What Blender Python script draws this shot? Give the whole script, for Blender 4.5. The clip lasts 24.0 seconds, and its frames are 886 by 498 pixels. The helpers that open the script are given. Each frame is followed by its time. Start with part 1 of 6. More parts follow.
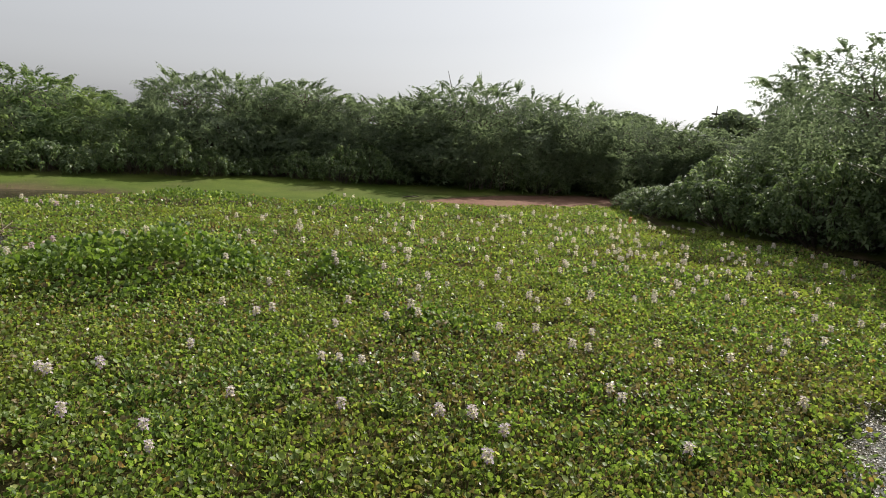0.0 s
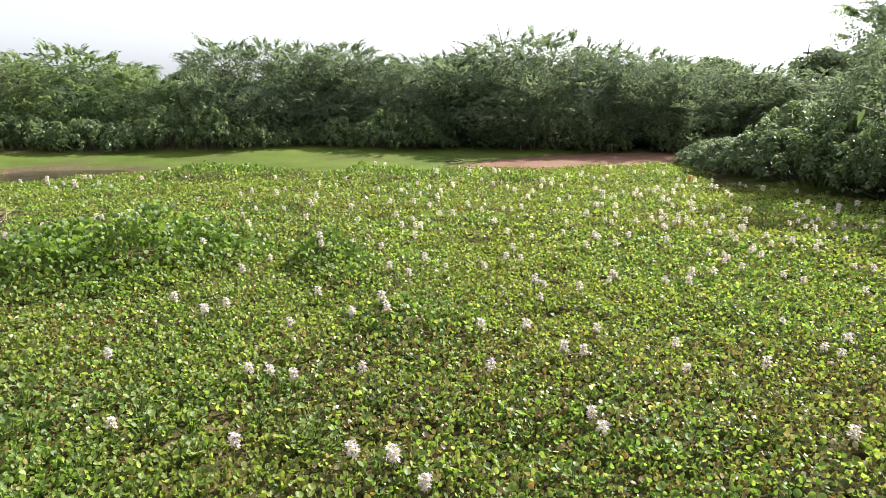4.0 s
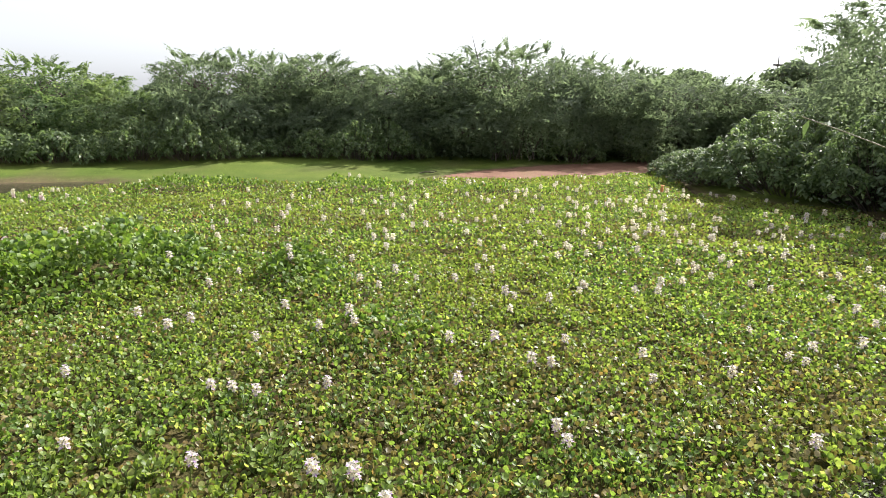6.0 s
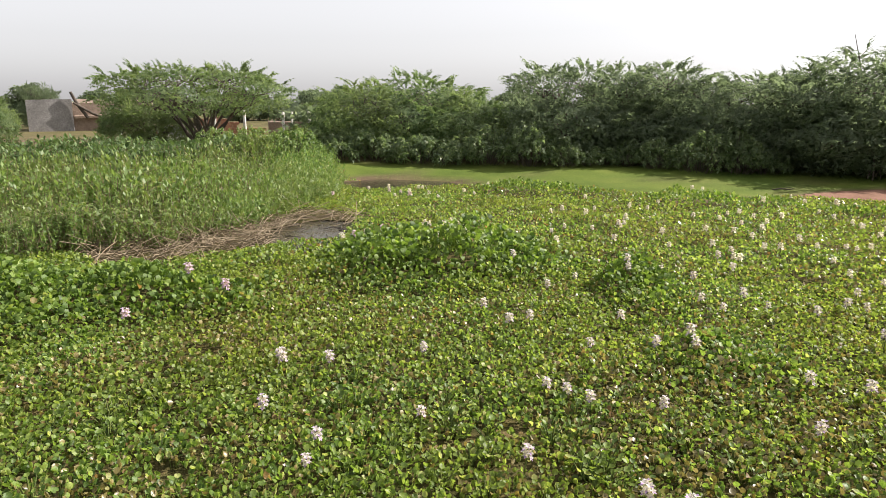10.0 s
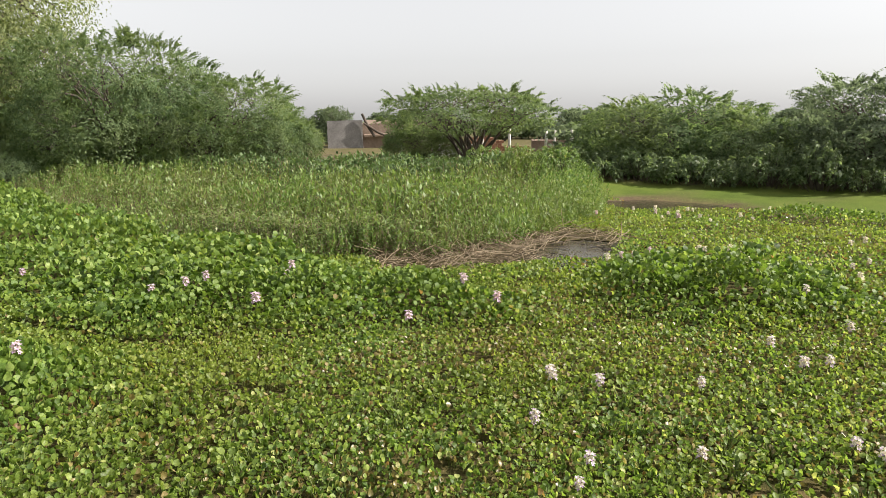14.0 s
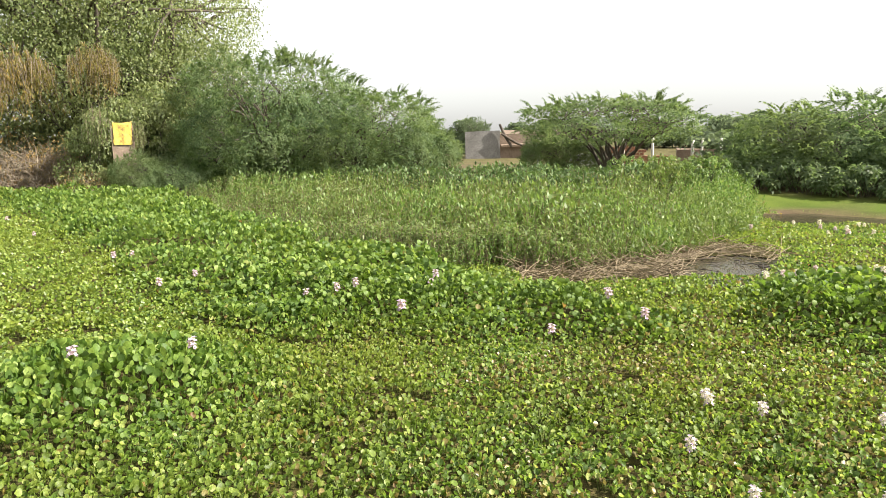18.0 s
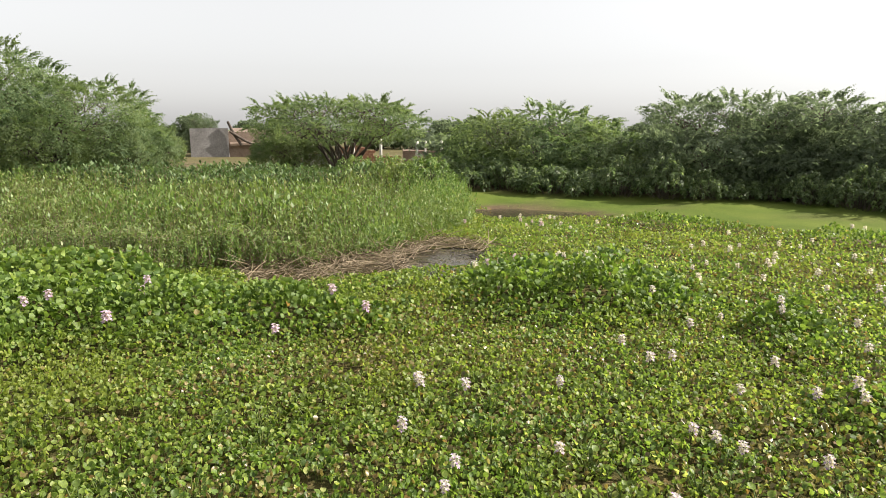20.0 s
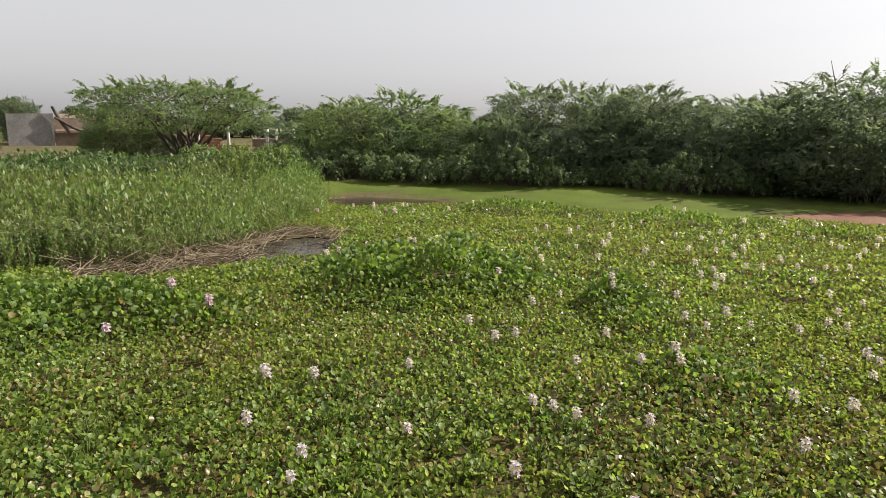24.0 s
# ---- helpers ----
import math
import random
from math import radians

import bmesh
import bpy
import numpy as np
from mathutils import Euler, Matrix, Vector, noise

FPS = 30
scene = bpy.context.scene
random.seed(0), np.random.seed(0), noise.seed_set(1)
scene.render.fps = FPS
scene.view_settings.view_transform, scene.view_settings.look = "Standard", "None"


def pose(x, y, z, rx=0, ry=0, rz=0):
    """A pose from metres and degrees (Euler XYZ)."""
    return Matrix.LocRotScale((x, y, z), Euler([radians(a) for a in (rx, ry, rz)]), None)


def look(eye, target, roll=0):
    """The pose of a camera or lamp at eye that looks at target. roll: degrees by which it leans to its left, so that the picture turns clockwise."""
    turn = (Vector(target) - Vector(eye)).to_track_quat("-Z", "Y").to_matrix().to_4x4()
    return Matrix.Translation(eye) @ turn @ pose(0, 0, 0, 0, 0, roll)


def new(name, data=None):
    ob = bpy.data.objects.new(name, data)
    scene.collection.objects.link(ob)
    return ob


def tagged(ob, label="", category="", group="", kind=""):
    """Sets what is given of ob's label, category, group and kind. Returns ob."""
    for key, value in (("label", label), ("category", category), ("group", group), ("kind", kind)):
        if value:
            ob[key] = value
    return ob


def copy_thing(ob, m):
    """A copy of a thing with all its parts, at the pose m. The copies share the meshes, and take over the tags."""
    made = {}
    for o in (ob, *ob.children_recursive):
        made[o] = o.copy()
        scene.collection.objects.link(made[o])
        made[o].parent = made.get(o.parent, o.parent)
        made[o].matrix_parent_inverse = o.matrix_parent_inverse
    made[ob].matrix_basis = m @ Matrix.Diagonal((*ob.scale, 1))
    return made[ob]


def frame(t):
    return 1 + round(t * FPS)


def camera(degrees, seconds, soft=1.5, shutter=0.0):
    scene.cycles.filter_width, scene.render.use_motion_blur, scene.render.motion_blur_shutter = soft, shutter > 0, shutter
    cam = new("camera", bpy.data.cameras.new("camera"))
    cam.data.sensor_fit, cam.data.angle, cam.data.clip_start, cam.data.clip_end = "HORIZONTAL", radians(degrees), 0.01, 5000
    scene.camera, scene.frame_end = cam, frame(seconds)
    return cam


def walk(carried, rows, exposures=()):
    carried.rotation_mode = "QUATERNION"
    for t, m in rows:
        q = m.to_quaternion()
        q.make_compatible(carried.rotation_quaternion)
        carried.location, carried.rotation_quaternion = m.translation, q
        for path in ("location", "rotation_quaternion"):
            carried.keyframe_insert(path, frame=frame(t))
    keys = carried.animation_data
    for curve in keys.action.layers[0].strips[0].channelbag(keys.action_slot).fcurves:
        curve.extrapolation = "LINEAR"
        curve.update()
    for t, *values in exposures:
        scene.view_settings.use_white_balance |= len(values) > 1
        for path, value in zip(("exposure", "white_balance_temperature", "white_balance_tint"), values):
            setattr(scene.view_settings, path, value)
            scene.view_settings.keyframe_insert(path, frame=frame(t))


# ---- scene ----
cam = camera(66.8, 24.0, 0.65)
PATH = [
    (0, (-0.908, -0.8, 2.312), (-0.232, 1.048, 1.957), 3.6),
    (0.5, (-0.747, -0.586, 2.26), (-0.07, 1.26, 1.898), 1.8),
    (1, (-0.519, -0.453, 2.293), (0.161, 1.418, 2.101), 1.3),
    (1.5, (-0.173, -0.322, 2.283), (0.614, 1.471, 1.873), 3.8),
    (2, (-0.014, -0.142, 2.272), (1.12, 1.438, 1.805), 5.8),
    (2.5, (0.093, -0.013, 2.294), (0.881, 1.762, 1.818), 3.1),
    (4.5, (0.549, 0.065, 2.338), (0.982, 1.958, 1.859), 0.3),
    (5, (0.571, 0.08, 2.334), (1.012, 1.973, 1.862), -0.4),
    (5.5, (0.578, 0.08, 2.339), (1.009, 1.981, 1.893), -0.1),
    (6, (0.591, 0.067, 2.34), (1.095, 1.95, 1.893), 0.5),
    (6.5, (0.563, 0.085, 2.338), (1.0, 1.982, 1.88), 0.3),
    (7, (0.497, 0.11, 2.326), (0.577, 2.061, 1.893), -0.5),
    (7.5, (0.481, 0.124, 2.319), (0.435, 2.072, 1.867), -0.0),
    (8, (0.453, 0.136, 2.31), (0.262, 2.074, 1.853), -0.2),
    (8.5, (0.407, 0.142, 2.309), (0.008, 2.046, 1.844), -0.9),
    (9, (0.402, 0.14, 2.309), (-0.054, 2.035, 1.857), -0.1),
    (9.5, (0.406, 0.141, 2.313), (-0.023, 2.045, 1.877), 0.2),
    (11.5, (0.381, 0.127, 2.31), (-0.106, 2.024, 1.905), 0.4),
    (12, (0.359, 0.118, 2.314), (-0.187, 2.001, 1.919), 0.6),
    (12.5, (0.326, 0.122, 2.317), (-0.267, 1.987, 1.907), 0.1),
    (13, (0.28, 0.113, 2.314), (-0.488, 1.915, 1.912), -0.0),
    (13.5, (0.248, 0.102, 2.317), (-0.646, 1.847, 1.921), 0.1),
    (14, (0.186, 0.077, 2.323), (-0.919, 1.701, 1.949), -0.3),
    (14.5, (0.128, 0.061, 2.322), (-1.094, 1.597, 1.94), -0.3),
    (15, (0.062, -0.009, 2.336), (-1.362, 1.344, 1.959), -0.6),
    (15.5, (0.006, -0.037, 2.337), (-1.593, 1.095, 1.938), -1.4),
    (16, (0.004, -0.049, 2.345), (-1.581, 1.115, 1.982), -0.7),
    (16.5, (0.01, -0.056, 2.348), (-1.579, 1.111, 2.01), -1.3),
    (17, (0.015, -0.034, 2.347), (-1.554, 1.155, 1.995), -1.8),
    (17.5, (0.042, -0.007, 2.346), (-1.451, 1.277, 1.996), -1.4),
    (19.5, (0.208, 0.075, 2.325), (-0.831, 1.75, 1.982), -0.4),
    (20, (0.266, 0.093, 2.326), (-0.517, 1.901, 1.981), 0.5),
    (20.5, (0.348, 0.111, 2.315), (-0.117, 2.023, 1.958), 1.0),
    (21, (0.426, 0.109, 2.308), (0.436, 2.073, 1.932), 1.0),
    (21.5, (0.46, 0.081, 2.306), (0.68, 2.033, 1.929), 1.5),
    (22, (0.46, 0.087, 2.302), (0.692, 2.039, 1.934), 1.9),
    (22.5, (0.414, 0.106, 2.298), (0.404, 2.074, 1.945), 1.2),
    (23, (0.396, 0.138, 2.279), (0.21, 2.095, 1.908), 0.6),
    (23.5, (0.368, 0.126, 2.295), (0.056, 2.065, 1.921), 1.8),
    (24, (0.373, 0.13, 2.289), (-0.01, 2.058, 1.919), 1.0),
]
EXPOSURES = [(0, 0.28, 6250, 10), (0.6, 0.28, 6250, 10), (1.1, -0.16, 6200, 13), (1.6, -0.14, 6150, 16), (2.0, 0.38, 6050, 17), (2.5, 0.97, 6050, 12), (4.5, 1.22, 6020, 10),
             (7.0, 1.12, 6150, 10), (9.5, 0.96, 6380, 12), (12, 0.9, 6420, 10), (14, 0.88, 6480, 10), (15.2, 0.95, 6550, 11), (16.0, 1.25, 6530, 7), (17.5, 1.33, 6560, 6), (19.5, 1.15, 6560, 9), (21, 0.67, 6380, 10), (24, 0.58, 6430, 12)]
walk(cam, [(t, look(eye, target, roll)) for t, eye, target, roll in PATH], EXPOSURES)

# ---- sun, sky ----
SUN_AZ, SUN_EL = 61.0, 37.0          # degrees to the right of +y, and above the horizon
world = bpy.data.worlds.new("sky")
scene.world = world
world.use_nodes = True
wn = world.node_tree.nodes
sky = wn.new("ShaderNodeTexSky")
sky.sky_type = "NISHITA"
sky.sun_disc = False
sky.sun_elevation = radians(SUN_EL)
sky.sun_rotation = radians(SUN_AZ)
sky.air_density, sky.dust_density, sky.ozone_density = 1.0, 2.5, 1.0
haze = wn.new("ShaderNodeHueSaturation")
haze.inputs["Saturation"].default_value = 0.16
world.node_tree.links.new(sky.outputs[0], haze.inputs["Color"])
pale = wn.new("ShaderNodeMix")
pale.data_type = "RGBA"
pale.inputs["Factor"].default_value = 0.42
pale.inputs["B"].default_value = (4.7, 4.6, 4.55, 1)      # the even white haze of a dusty day
world.node_tree.links.new(haze.outputs[0], pale.inputs["A"])
world.node_tree.links.new(pale.outputs["Result"], wn["Background"].inputs[0])
wn["Background"].inputs[1].default_value = 0.11
sun = new("sun", bpy.data.lights.new("sun", "SUN"))
sun.data.energy, sun.data.angle, sun.data.color = 5.0, radians(0.6), (1.0, 0.93, 0.82)
_az, _el = radians(SUN_AZ), radians(SUN_EL)
to_sun = Vector((math.sin(_az) * math.cos(_el), math.cos(_az) * math.cos(_el), math.sin(_el)))
sun.matrix_world = look(to_sun * 200, (0, 0, 0))


# ---- materials ----
def shader(name):
    m = bpy.data.materials.new(name)
    m.use_nodes = True
    nt = m.node_tree
    return m, nt, nt.nodes["Principled BSDF"]


def node(nt, kind, **sockets):
    n = nt.nodes.new(kind)
    for key, value in sockets.items():
        n.inputs[key].default_value = value
    return n


def ramp(nt, fac, stops):
    r = nt.nodes.new("ShaderNodeValToRGB")
    while len(r.color_ramp.elements) < len(stops):
        r.color_ramp.elements.new(0.5)
    for e, (p, c) in zip(r.color_ramp.elements, stops):
        e.position, e.color = p, (*c, 1)
    nt.links.new(fac, r.inputs[0])
    return r.outputs[0]


def mixed(nt, fac, a, b, blend="MIX"):
    n = nt.nodes.new("ShaderNodeMix")
    n.data_type, n.blend_type = "RGBA", blend
    for sock, value in ((n.inputs["Factor"], fac), (n.inputs["A"], a), (n.inputs["B"], b)):
        if hasattr(value, "is_output"):
            nt.links.new(value, sock)
        elif isinstance(value, (int, float)):
            sock.default_value = value
        else:
            sock.default_value = (*value, 1)
    return n.outputs["Result"]


def noise_of(nt, scale, detail=4.0, rough=0.55):
    pos = nt.nodes.new("ShaderNodeNewGeometry")
    n = node(nt, "ShaderNodeTexNoise", Scale=scale, Detail=detail, Roughness=rough)
    nt.links.new(pos.outputs["Position"], n.inputs["Vector"])
    return n.outputs["Fac"]


def leaf_material(name, stops, patch, patch_scale, rough=0.4, glow=0.35, glow_gain=1.6, single=False, spec=0.5, through_blue=0.62):
    """Foliage: colour from leaf to leaf, larger patches of another tint, a glossy face, light through the blade."""
    m, nt, bsdf = shader(name)
    if single:
        rnd = nt.nodes.new("ShaderNodeObjectInfo").outputs["Random"]
    else:
        rnd = nt.nodes.new("ShaderNodeNewGeometry").outputs["Random Per Island"]
    base = ramp(nt, rnd, stops)
    area = ramp(nt, noise_of(nt, patch_scale, 3), [(0.42, (0, 0, 0)), (0.66, (1, 1, 1))])
    tint = mixed(nt, 0.55, base, patch)
    col = mixed(nt, area, base, tint)
    fine = ramp(nt, noise_of(nt, 60, 2), [(0.3, (0.75, 0.75, 0.75)), (0.7, (1.15, 1.15, 1.15))])
    col = mixed(nt, 1.0, col, fine, "MULTIPLY")
    nt.links.new(col, bsdf.inputs["Base Color"])
    bsdf.inputs["Roughness"].default_value = rough
    bsdf.inputs["Specular IOR Level"].default_value = spec
    thin = nt.nodes.new("ShaderNodeBsdfTranslucent")
    lit = mixed(nt, 1.0, col, (glow_gain, glow_gain * 1.03, glow_gain * through_blue), "MULTIPLY")
    nt.links.new(lit, thin.inputs["Color"])
    mix = nt.nodes.new("ShaderNodeMixShader")
    mix.inputs[0].default_value = glow
    nt.links.new(bsdf.outputs[0], mix.inputs[1])
    nt.links.new(thin.outputs[0], mix.inputs[2])
    nt.links.new(mix.outputs[0], nt.nodes["Material Output"].inputs[0])
    return m


def plain_material(name, stops, scale, rough=0.85, bump=0.3, fine=None, metal=0.0):
    """A rough mineral or wooden surface: two scales of noise in the colour, and relief."""
    m, nt, bsdf = shader(name)
    a = noise_of(nt, scale, 6, 0.6)
    col = ramp(nt, a, stops)
    b = noise_of(nt, fine or scale * 9, 4, 0.6)
    col = mixed(nt, 1.0, col, ramp(nt, b, [(0.3, (0.7, 0.7, 0.7)), (0.7, (1.2, 1.2, 1.2))]), "MULTIPLY")
    nt.links.new(col, bsdf.inputs["Base Color"])
    bsdf.inputs["Roughness"].default_value = rough
    bsdf.inputs["Metallic"].default_value = metal
    if bump:
        bm_ = node(nt, "ShaderNodeBump", Strength=bump, Distance=0.02)
        nt.links.new(b, bm_.inputs["Height"])
        nt.links.new(bm_.outputs[0], bsdf.inputs["Normal"])
    return m


# The few palest leaf tones are highlights put into the colour.
HYACINTH = leaf_material("hyacinth_leaf", [(0.0, (0.055, 0.095, 0.02)), (0.35, (0.108, 0.175, 0.033)), (0.7, (0.178, 0.25, 0.05)),
                         (0.9, (0.27, 0.33, 0.08)), (0.96, (0.4, 0.42, 0.15)), (0.975, (0.2, 0.12, 0.05))], (0.2, 0.22, 0.04), 0.45, 0.5, 0.43, 1.9, spec=0.4)
HYACINTH_OLD = leaf_material("hyacinth_leaf_old", [(0.0, (0.08, 0.07, 0.025)), (0.4, (0.16, 0.14, 0.045)), (0.75, (0.24, 0.2, 0.075)), (1.0, (0.36, 0.3, 0.15))],
                             (0.17, 0.12, 0.04), 0.8, 0.36, 0.3, 1.5)
HYACINTH_TALL = leaf_material("hyacinth_leaf_tall", [(0.0, (0.055, 0.1, 0.02)), (0.4, (0.1, 0.17, 0.029)), (0.8, (0.17, 0.245, 0.045)),
                              (1.0, (0.28, 0.35, 0.1))], (0.12, 0.175, 0.03), 0.8, 0.55, 0.36, 1.7, spec=0.35)
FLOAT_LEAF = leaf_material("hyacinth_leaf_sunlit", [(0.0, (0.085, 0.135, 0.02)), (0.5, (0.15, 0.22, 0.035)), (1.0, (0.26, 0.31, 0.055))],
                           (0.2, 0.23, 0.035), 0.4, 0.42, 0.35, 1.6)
PETIOLE = leaf_material("hyacinth_stalk", [(0.0, (0.06, 0.11, 0.02)), (1.0, (0.16, 0.2, 0.05))], (0.12, 0.1, 0.03), 1.0, 0.5, 0.2, 1.4)
# Petals of the middle and right, whitened in colour for the light behind them.
PETAL = leaf_material("lilac_petal", [(0.0, (0.62, 0.54, 0.61)), (0.5, (0.73, 0.65, 0.71)), (1.0, (0.83, 0.78, 0.81))], (0.72, 0.63, 0.69), 3.0, 0.6, 0.55, 1.15)
PETAL_PINK = leaf_material("pink_lilac_petal", [(0.0, (0.58, 0.42, 0.56)), (0.5, (0.68, 0.52, 0.64)), (1.0, (0.78, 0.64, 0.73))], (0.66, 0.48, 0.6), 3.0, 0.6, 0.45, 1.15)
PETAL_EYE = leaf_material("violet_petal", [(0.0, (0.34, 0.2, 0.44)), (1.0, (0.46, 0.32, 0.55))], (0.4, 0.26, 0.5), 3.0, 0.6, 0.3, 1.1)
# Thorn leaf colours lifted and greyed to imitate the haze over the trees.
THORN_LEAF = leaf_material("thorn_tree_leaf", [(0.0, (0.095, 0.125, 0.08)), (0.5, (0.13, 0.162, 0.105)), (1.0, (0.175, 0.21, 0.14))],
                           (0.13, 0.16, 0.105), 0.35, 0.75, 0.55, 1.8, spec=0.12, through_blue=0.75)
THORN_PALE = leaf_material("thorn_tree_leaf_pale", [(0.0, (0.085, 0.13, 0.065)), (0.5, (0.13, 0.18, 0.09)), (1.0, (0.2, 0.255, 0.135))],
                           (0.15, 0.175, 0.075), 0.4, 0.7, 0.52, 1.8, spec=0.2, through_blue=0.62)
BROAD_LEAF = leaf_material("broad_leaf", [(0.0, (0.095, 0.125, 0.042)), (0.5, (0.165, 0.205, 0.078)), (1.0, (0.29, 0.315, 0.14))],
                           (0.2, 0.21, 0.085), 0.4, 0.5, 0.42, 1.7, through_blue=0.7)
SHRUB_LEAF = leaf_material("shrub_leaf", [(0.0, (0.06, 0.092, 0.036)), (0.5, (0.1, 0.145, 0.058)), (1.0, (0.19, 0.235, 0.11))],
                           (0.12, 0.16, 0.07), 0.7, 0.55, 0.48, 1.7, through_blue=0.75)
WEED_LEAF = leaf_material("weed_leaf", [(0.0, (0.08, 0.135, 0.032)), (0.5, (0.135, 0.21, 0.052)), (0.9, (0.215, 0.3, 0.09)), (1.0, (0.29, 0.25, 0.12))],
                          (0.16, 0.18, 0.06), 0.5, 0.5, 0.4, 1.6)
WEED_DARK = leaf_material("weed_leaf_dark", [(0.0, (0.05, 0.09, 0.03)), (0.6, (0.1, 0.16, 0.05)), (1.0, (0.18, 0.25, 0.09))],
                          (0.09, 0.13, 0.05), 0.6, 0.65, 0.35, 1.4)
DRY_LEAF = leaf_material("dry_leaf", [(0.0, (0.17, 0.1, 0.035)), (0.5, (0.28, 0.18, 0.06)), (1.0, (0.36, 0.26, 0.1))], (0.22, 0.17, 0.06), 0.8, 0.7, 0.3, 1.3)
CREEPER_LEAF = leaf_material("dried_creeper_leaf", [(0.0, (0.11, 0.1, 0.03)), (0.4, (0.17, 0.13, 0.04)), (0.8, (0.24, 0.165, 0.05)), (1.0, (0.3, 0.22, 0.09))], (0.15, 0.15, 0.045), 0.8, 0.8, 0.3, 1.3, spec=0.15)
SCRUB_LEAF = leaf_material("yellowing_leaf", [(0.0, (0.09, 0.11, 0.035)), (0.6, (0.18, 0.18, 0.06)), (1.0, (0.28, 0.24, 0.11))], (0.12, 0.14, 0.05), 0.8, 0.7, 0.3, 1.3)
DRY_TWIG = leaf_material("dry_twig", [(0.0, (0.14, 0.11, 0.08)), (0.5, (0.25, 0.2, 0.15)), (1.0, (0.36, 0.3, 0.23))], (0.2, 0.13, 0.08), 0.8, 0.8, 0.1, 1.1)
DEAD_REED = leaf_material("dead_reed", [(0.0, (0.1, 0.07, 0.04)), (0.5, (0.22, 0.165, 0.1)), (1.0, (0.38, 0.3, 0.2))], (0.14, 0.1, 0.055), 1.5, 0.6, 0.08, 1.1)
PALE_TWIG = leaf_material("pale_twig", [(0.0, (0.32, 0.28, 0.2)), (1.0, (0.5, 0.45, 0.36))], (0.36, 0.3, 0.2), 3.0, 0.6, 0.05, 1.0, True)
BAMBOO_GREEN = leaf_material("bamboo_leaf", [(0.0, (0.09, 0.13, 0.06)), (0.5, (0.15, 0.19, 0.09)), (1.0, (0.24, 0.27, 0.14))], (0.15, 0.17, 0.08), 0.7, 0.45, 0.4, 1.4, True)
GRASS_BLADE = leaf_material("grass_blade", [(0.0, (0.085, 0.13, 0.028)), (0.6, (0.115, 0.165, 0.036)), (1.0, (0.145, 0.19, 0.05))], (0.13, 0.165, 0.035), 0.5, 0.6, 0.5, 1.7)
BARK = plain_material("bark", [(0.3, (0.05, 0.04, 0.03)), (0.7, (0.13, 0.1, 0.075))], 3.0)
WET_TWIG = plain_material("wet_twig", [(0.3, (0.025, 0.018, 0.014)), (0.7, (0.07, 0.05, 0.04))], 4.0, 0.5)
DEBRIS = plain_material("root_mat", [(0.3, (0.035, 0.038, 0.014)), (0.5, (0.075, 0.068, 0.026)), (0.7, (0.14, 0.105, 0.05))], 7.0, 1.0, 0.8)
DEBRIS.node_tree.nodes["Principled BSDF"].inputs["Specular IOR Level"].default_value = 0.05
RED_MAT = plain_material("red_water_fern", [(0.3, (0.16, 0.085, 0.055)), (0.5, (0.22, 0.12, 0.085)), (0.75, (0.2, 0.14, 0.075))], 0.9, 0.75, 0.3, 14)
RED_MAT.node_tree.nodes["Principled BSDF"].inputs["Specular IOR Level"].default_value = 0.1
PLASTER = plain_material("weathered_plaster", [(0.3, (0.16, 0.15, 0.145)), (0.7, (0.27, 0.255, 0.25))], 1.2, 0.9)
CONCRETE = plain_material("concrete", [(0.3, (0.38, 0.36, 0.32)), (0.7, (0.55, 0.52, 0.47))], 2.5, 0.85)
BRICK = plain_material("red_brick", [(0.3, (0.24, 0.1, 0.06)), (0.7, (0.4, 0.2, 0.13))], 2.0, 0.9)
EARTH_WALL = plain_material("mud_brick", [(0.3, (0.17, 0.12, 0.09)), (0.7, (0.28, 0.21, 0.165))], 1.5, 0.95)
WHITE_PAINT = plain_material("white_paint", [(0.3, (0.6, 0.58, 0.55)), (0.7, (0.78, 0.76, 0.72))], 1.5, 0.6)
YELLOW_PAINT = plain_material("yellow_paint", [(0.35, (0.2, 0.13, 0.05)), (0.45, (0.55, 0.36, 0.07)), (0.7, (0.7, 0.5, 0.14))], 4.5, 0.7)
ORANGE_CLOTH = plain_material("orange_cloth", [(0.3, (0.5, 0.22, 0.07)), (0.7, (0.66, 0.34, 0.14))], 6.0, 0.8)
DARK_WOOD = plain_material("old_timber", [(0.3, (0.04, 0.03, 0.025)), (0.7, (0.11, 0.085, 0.065))], 5.0, 0.9)


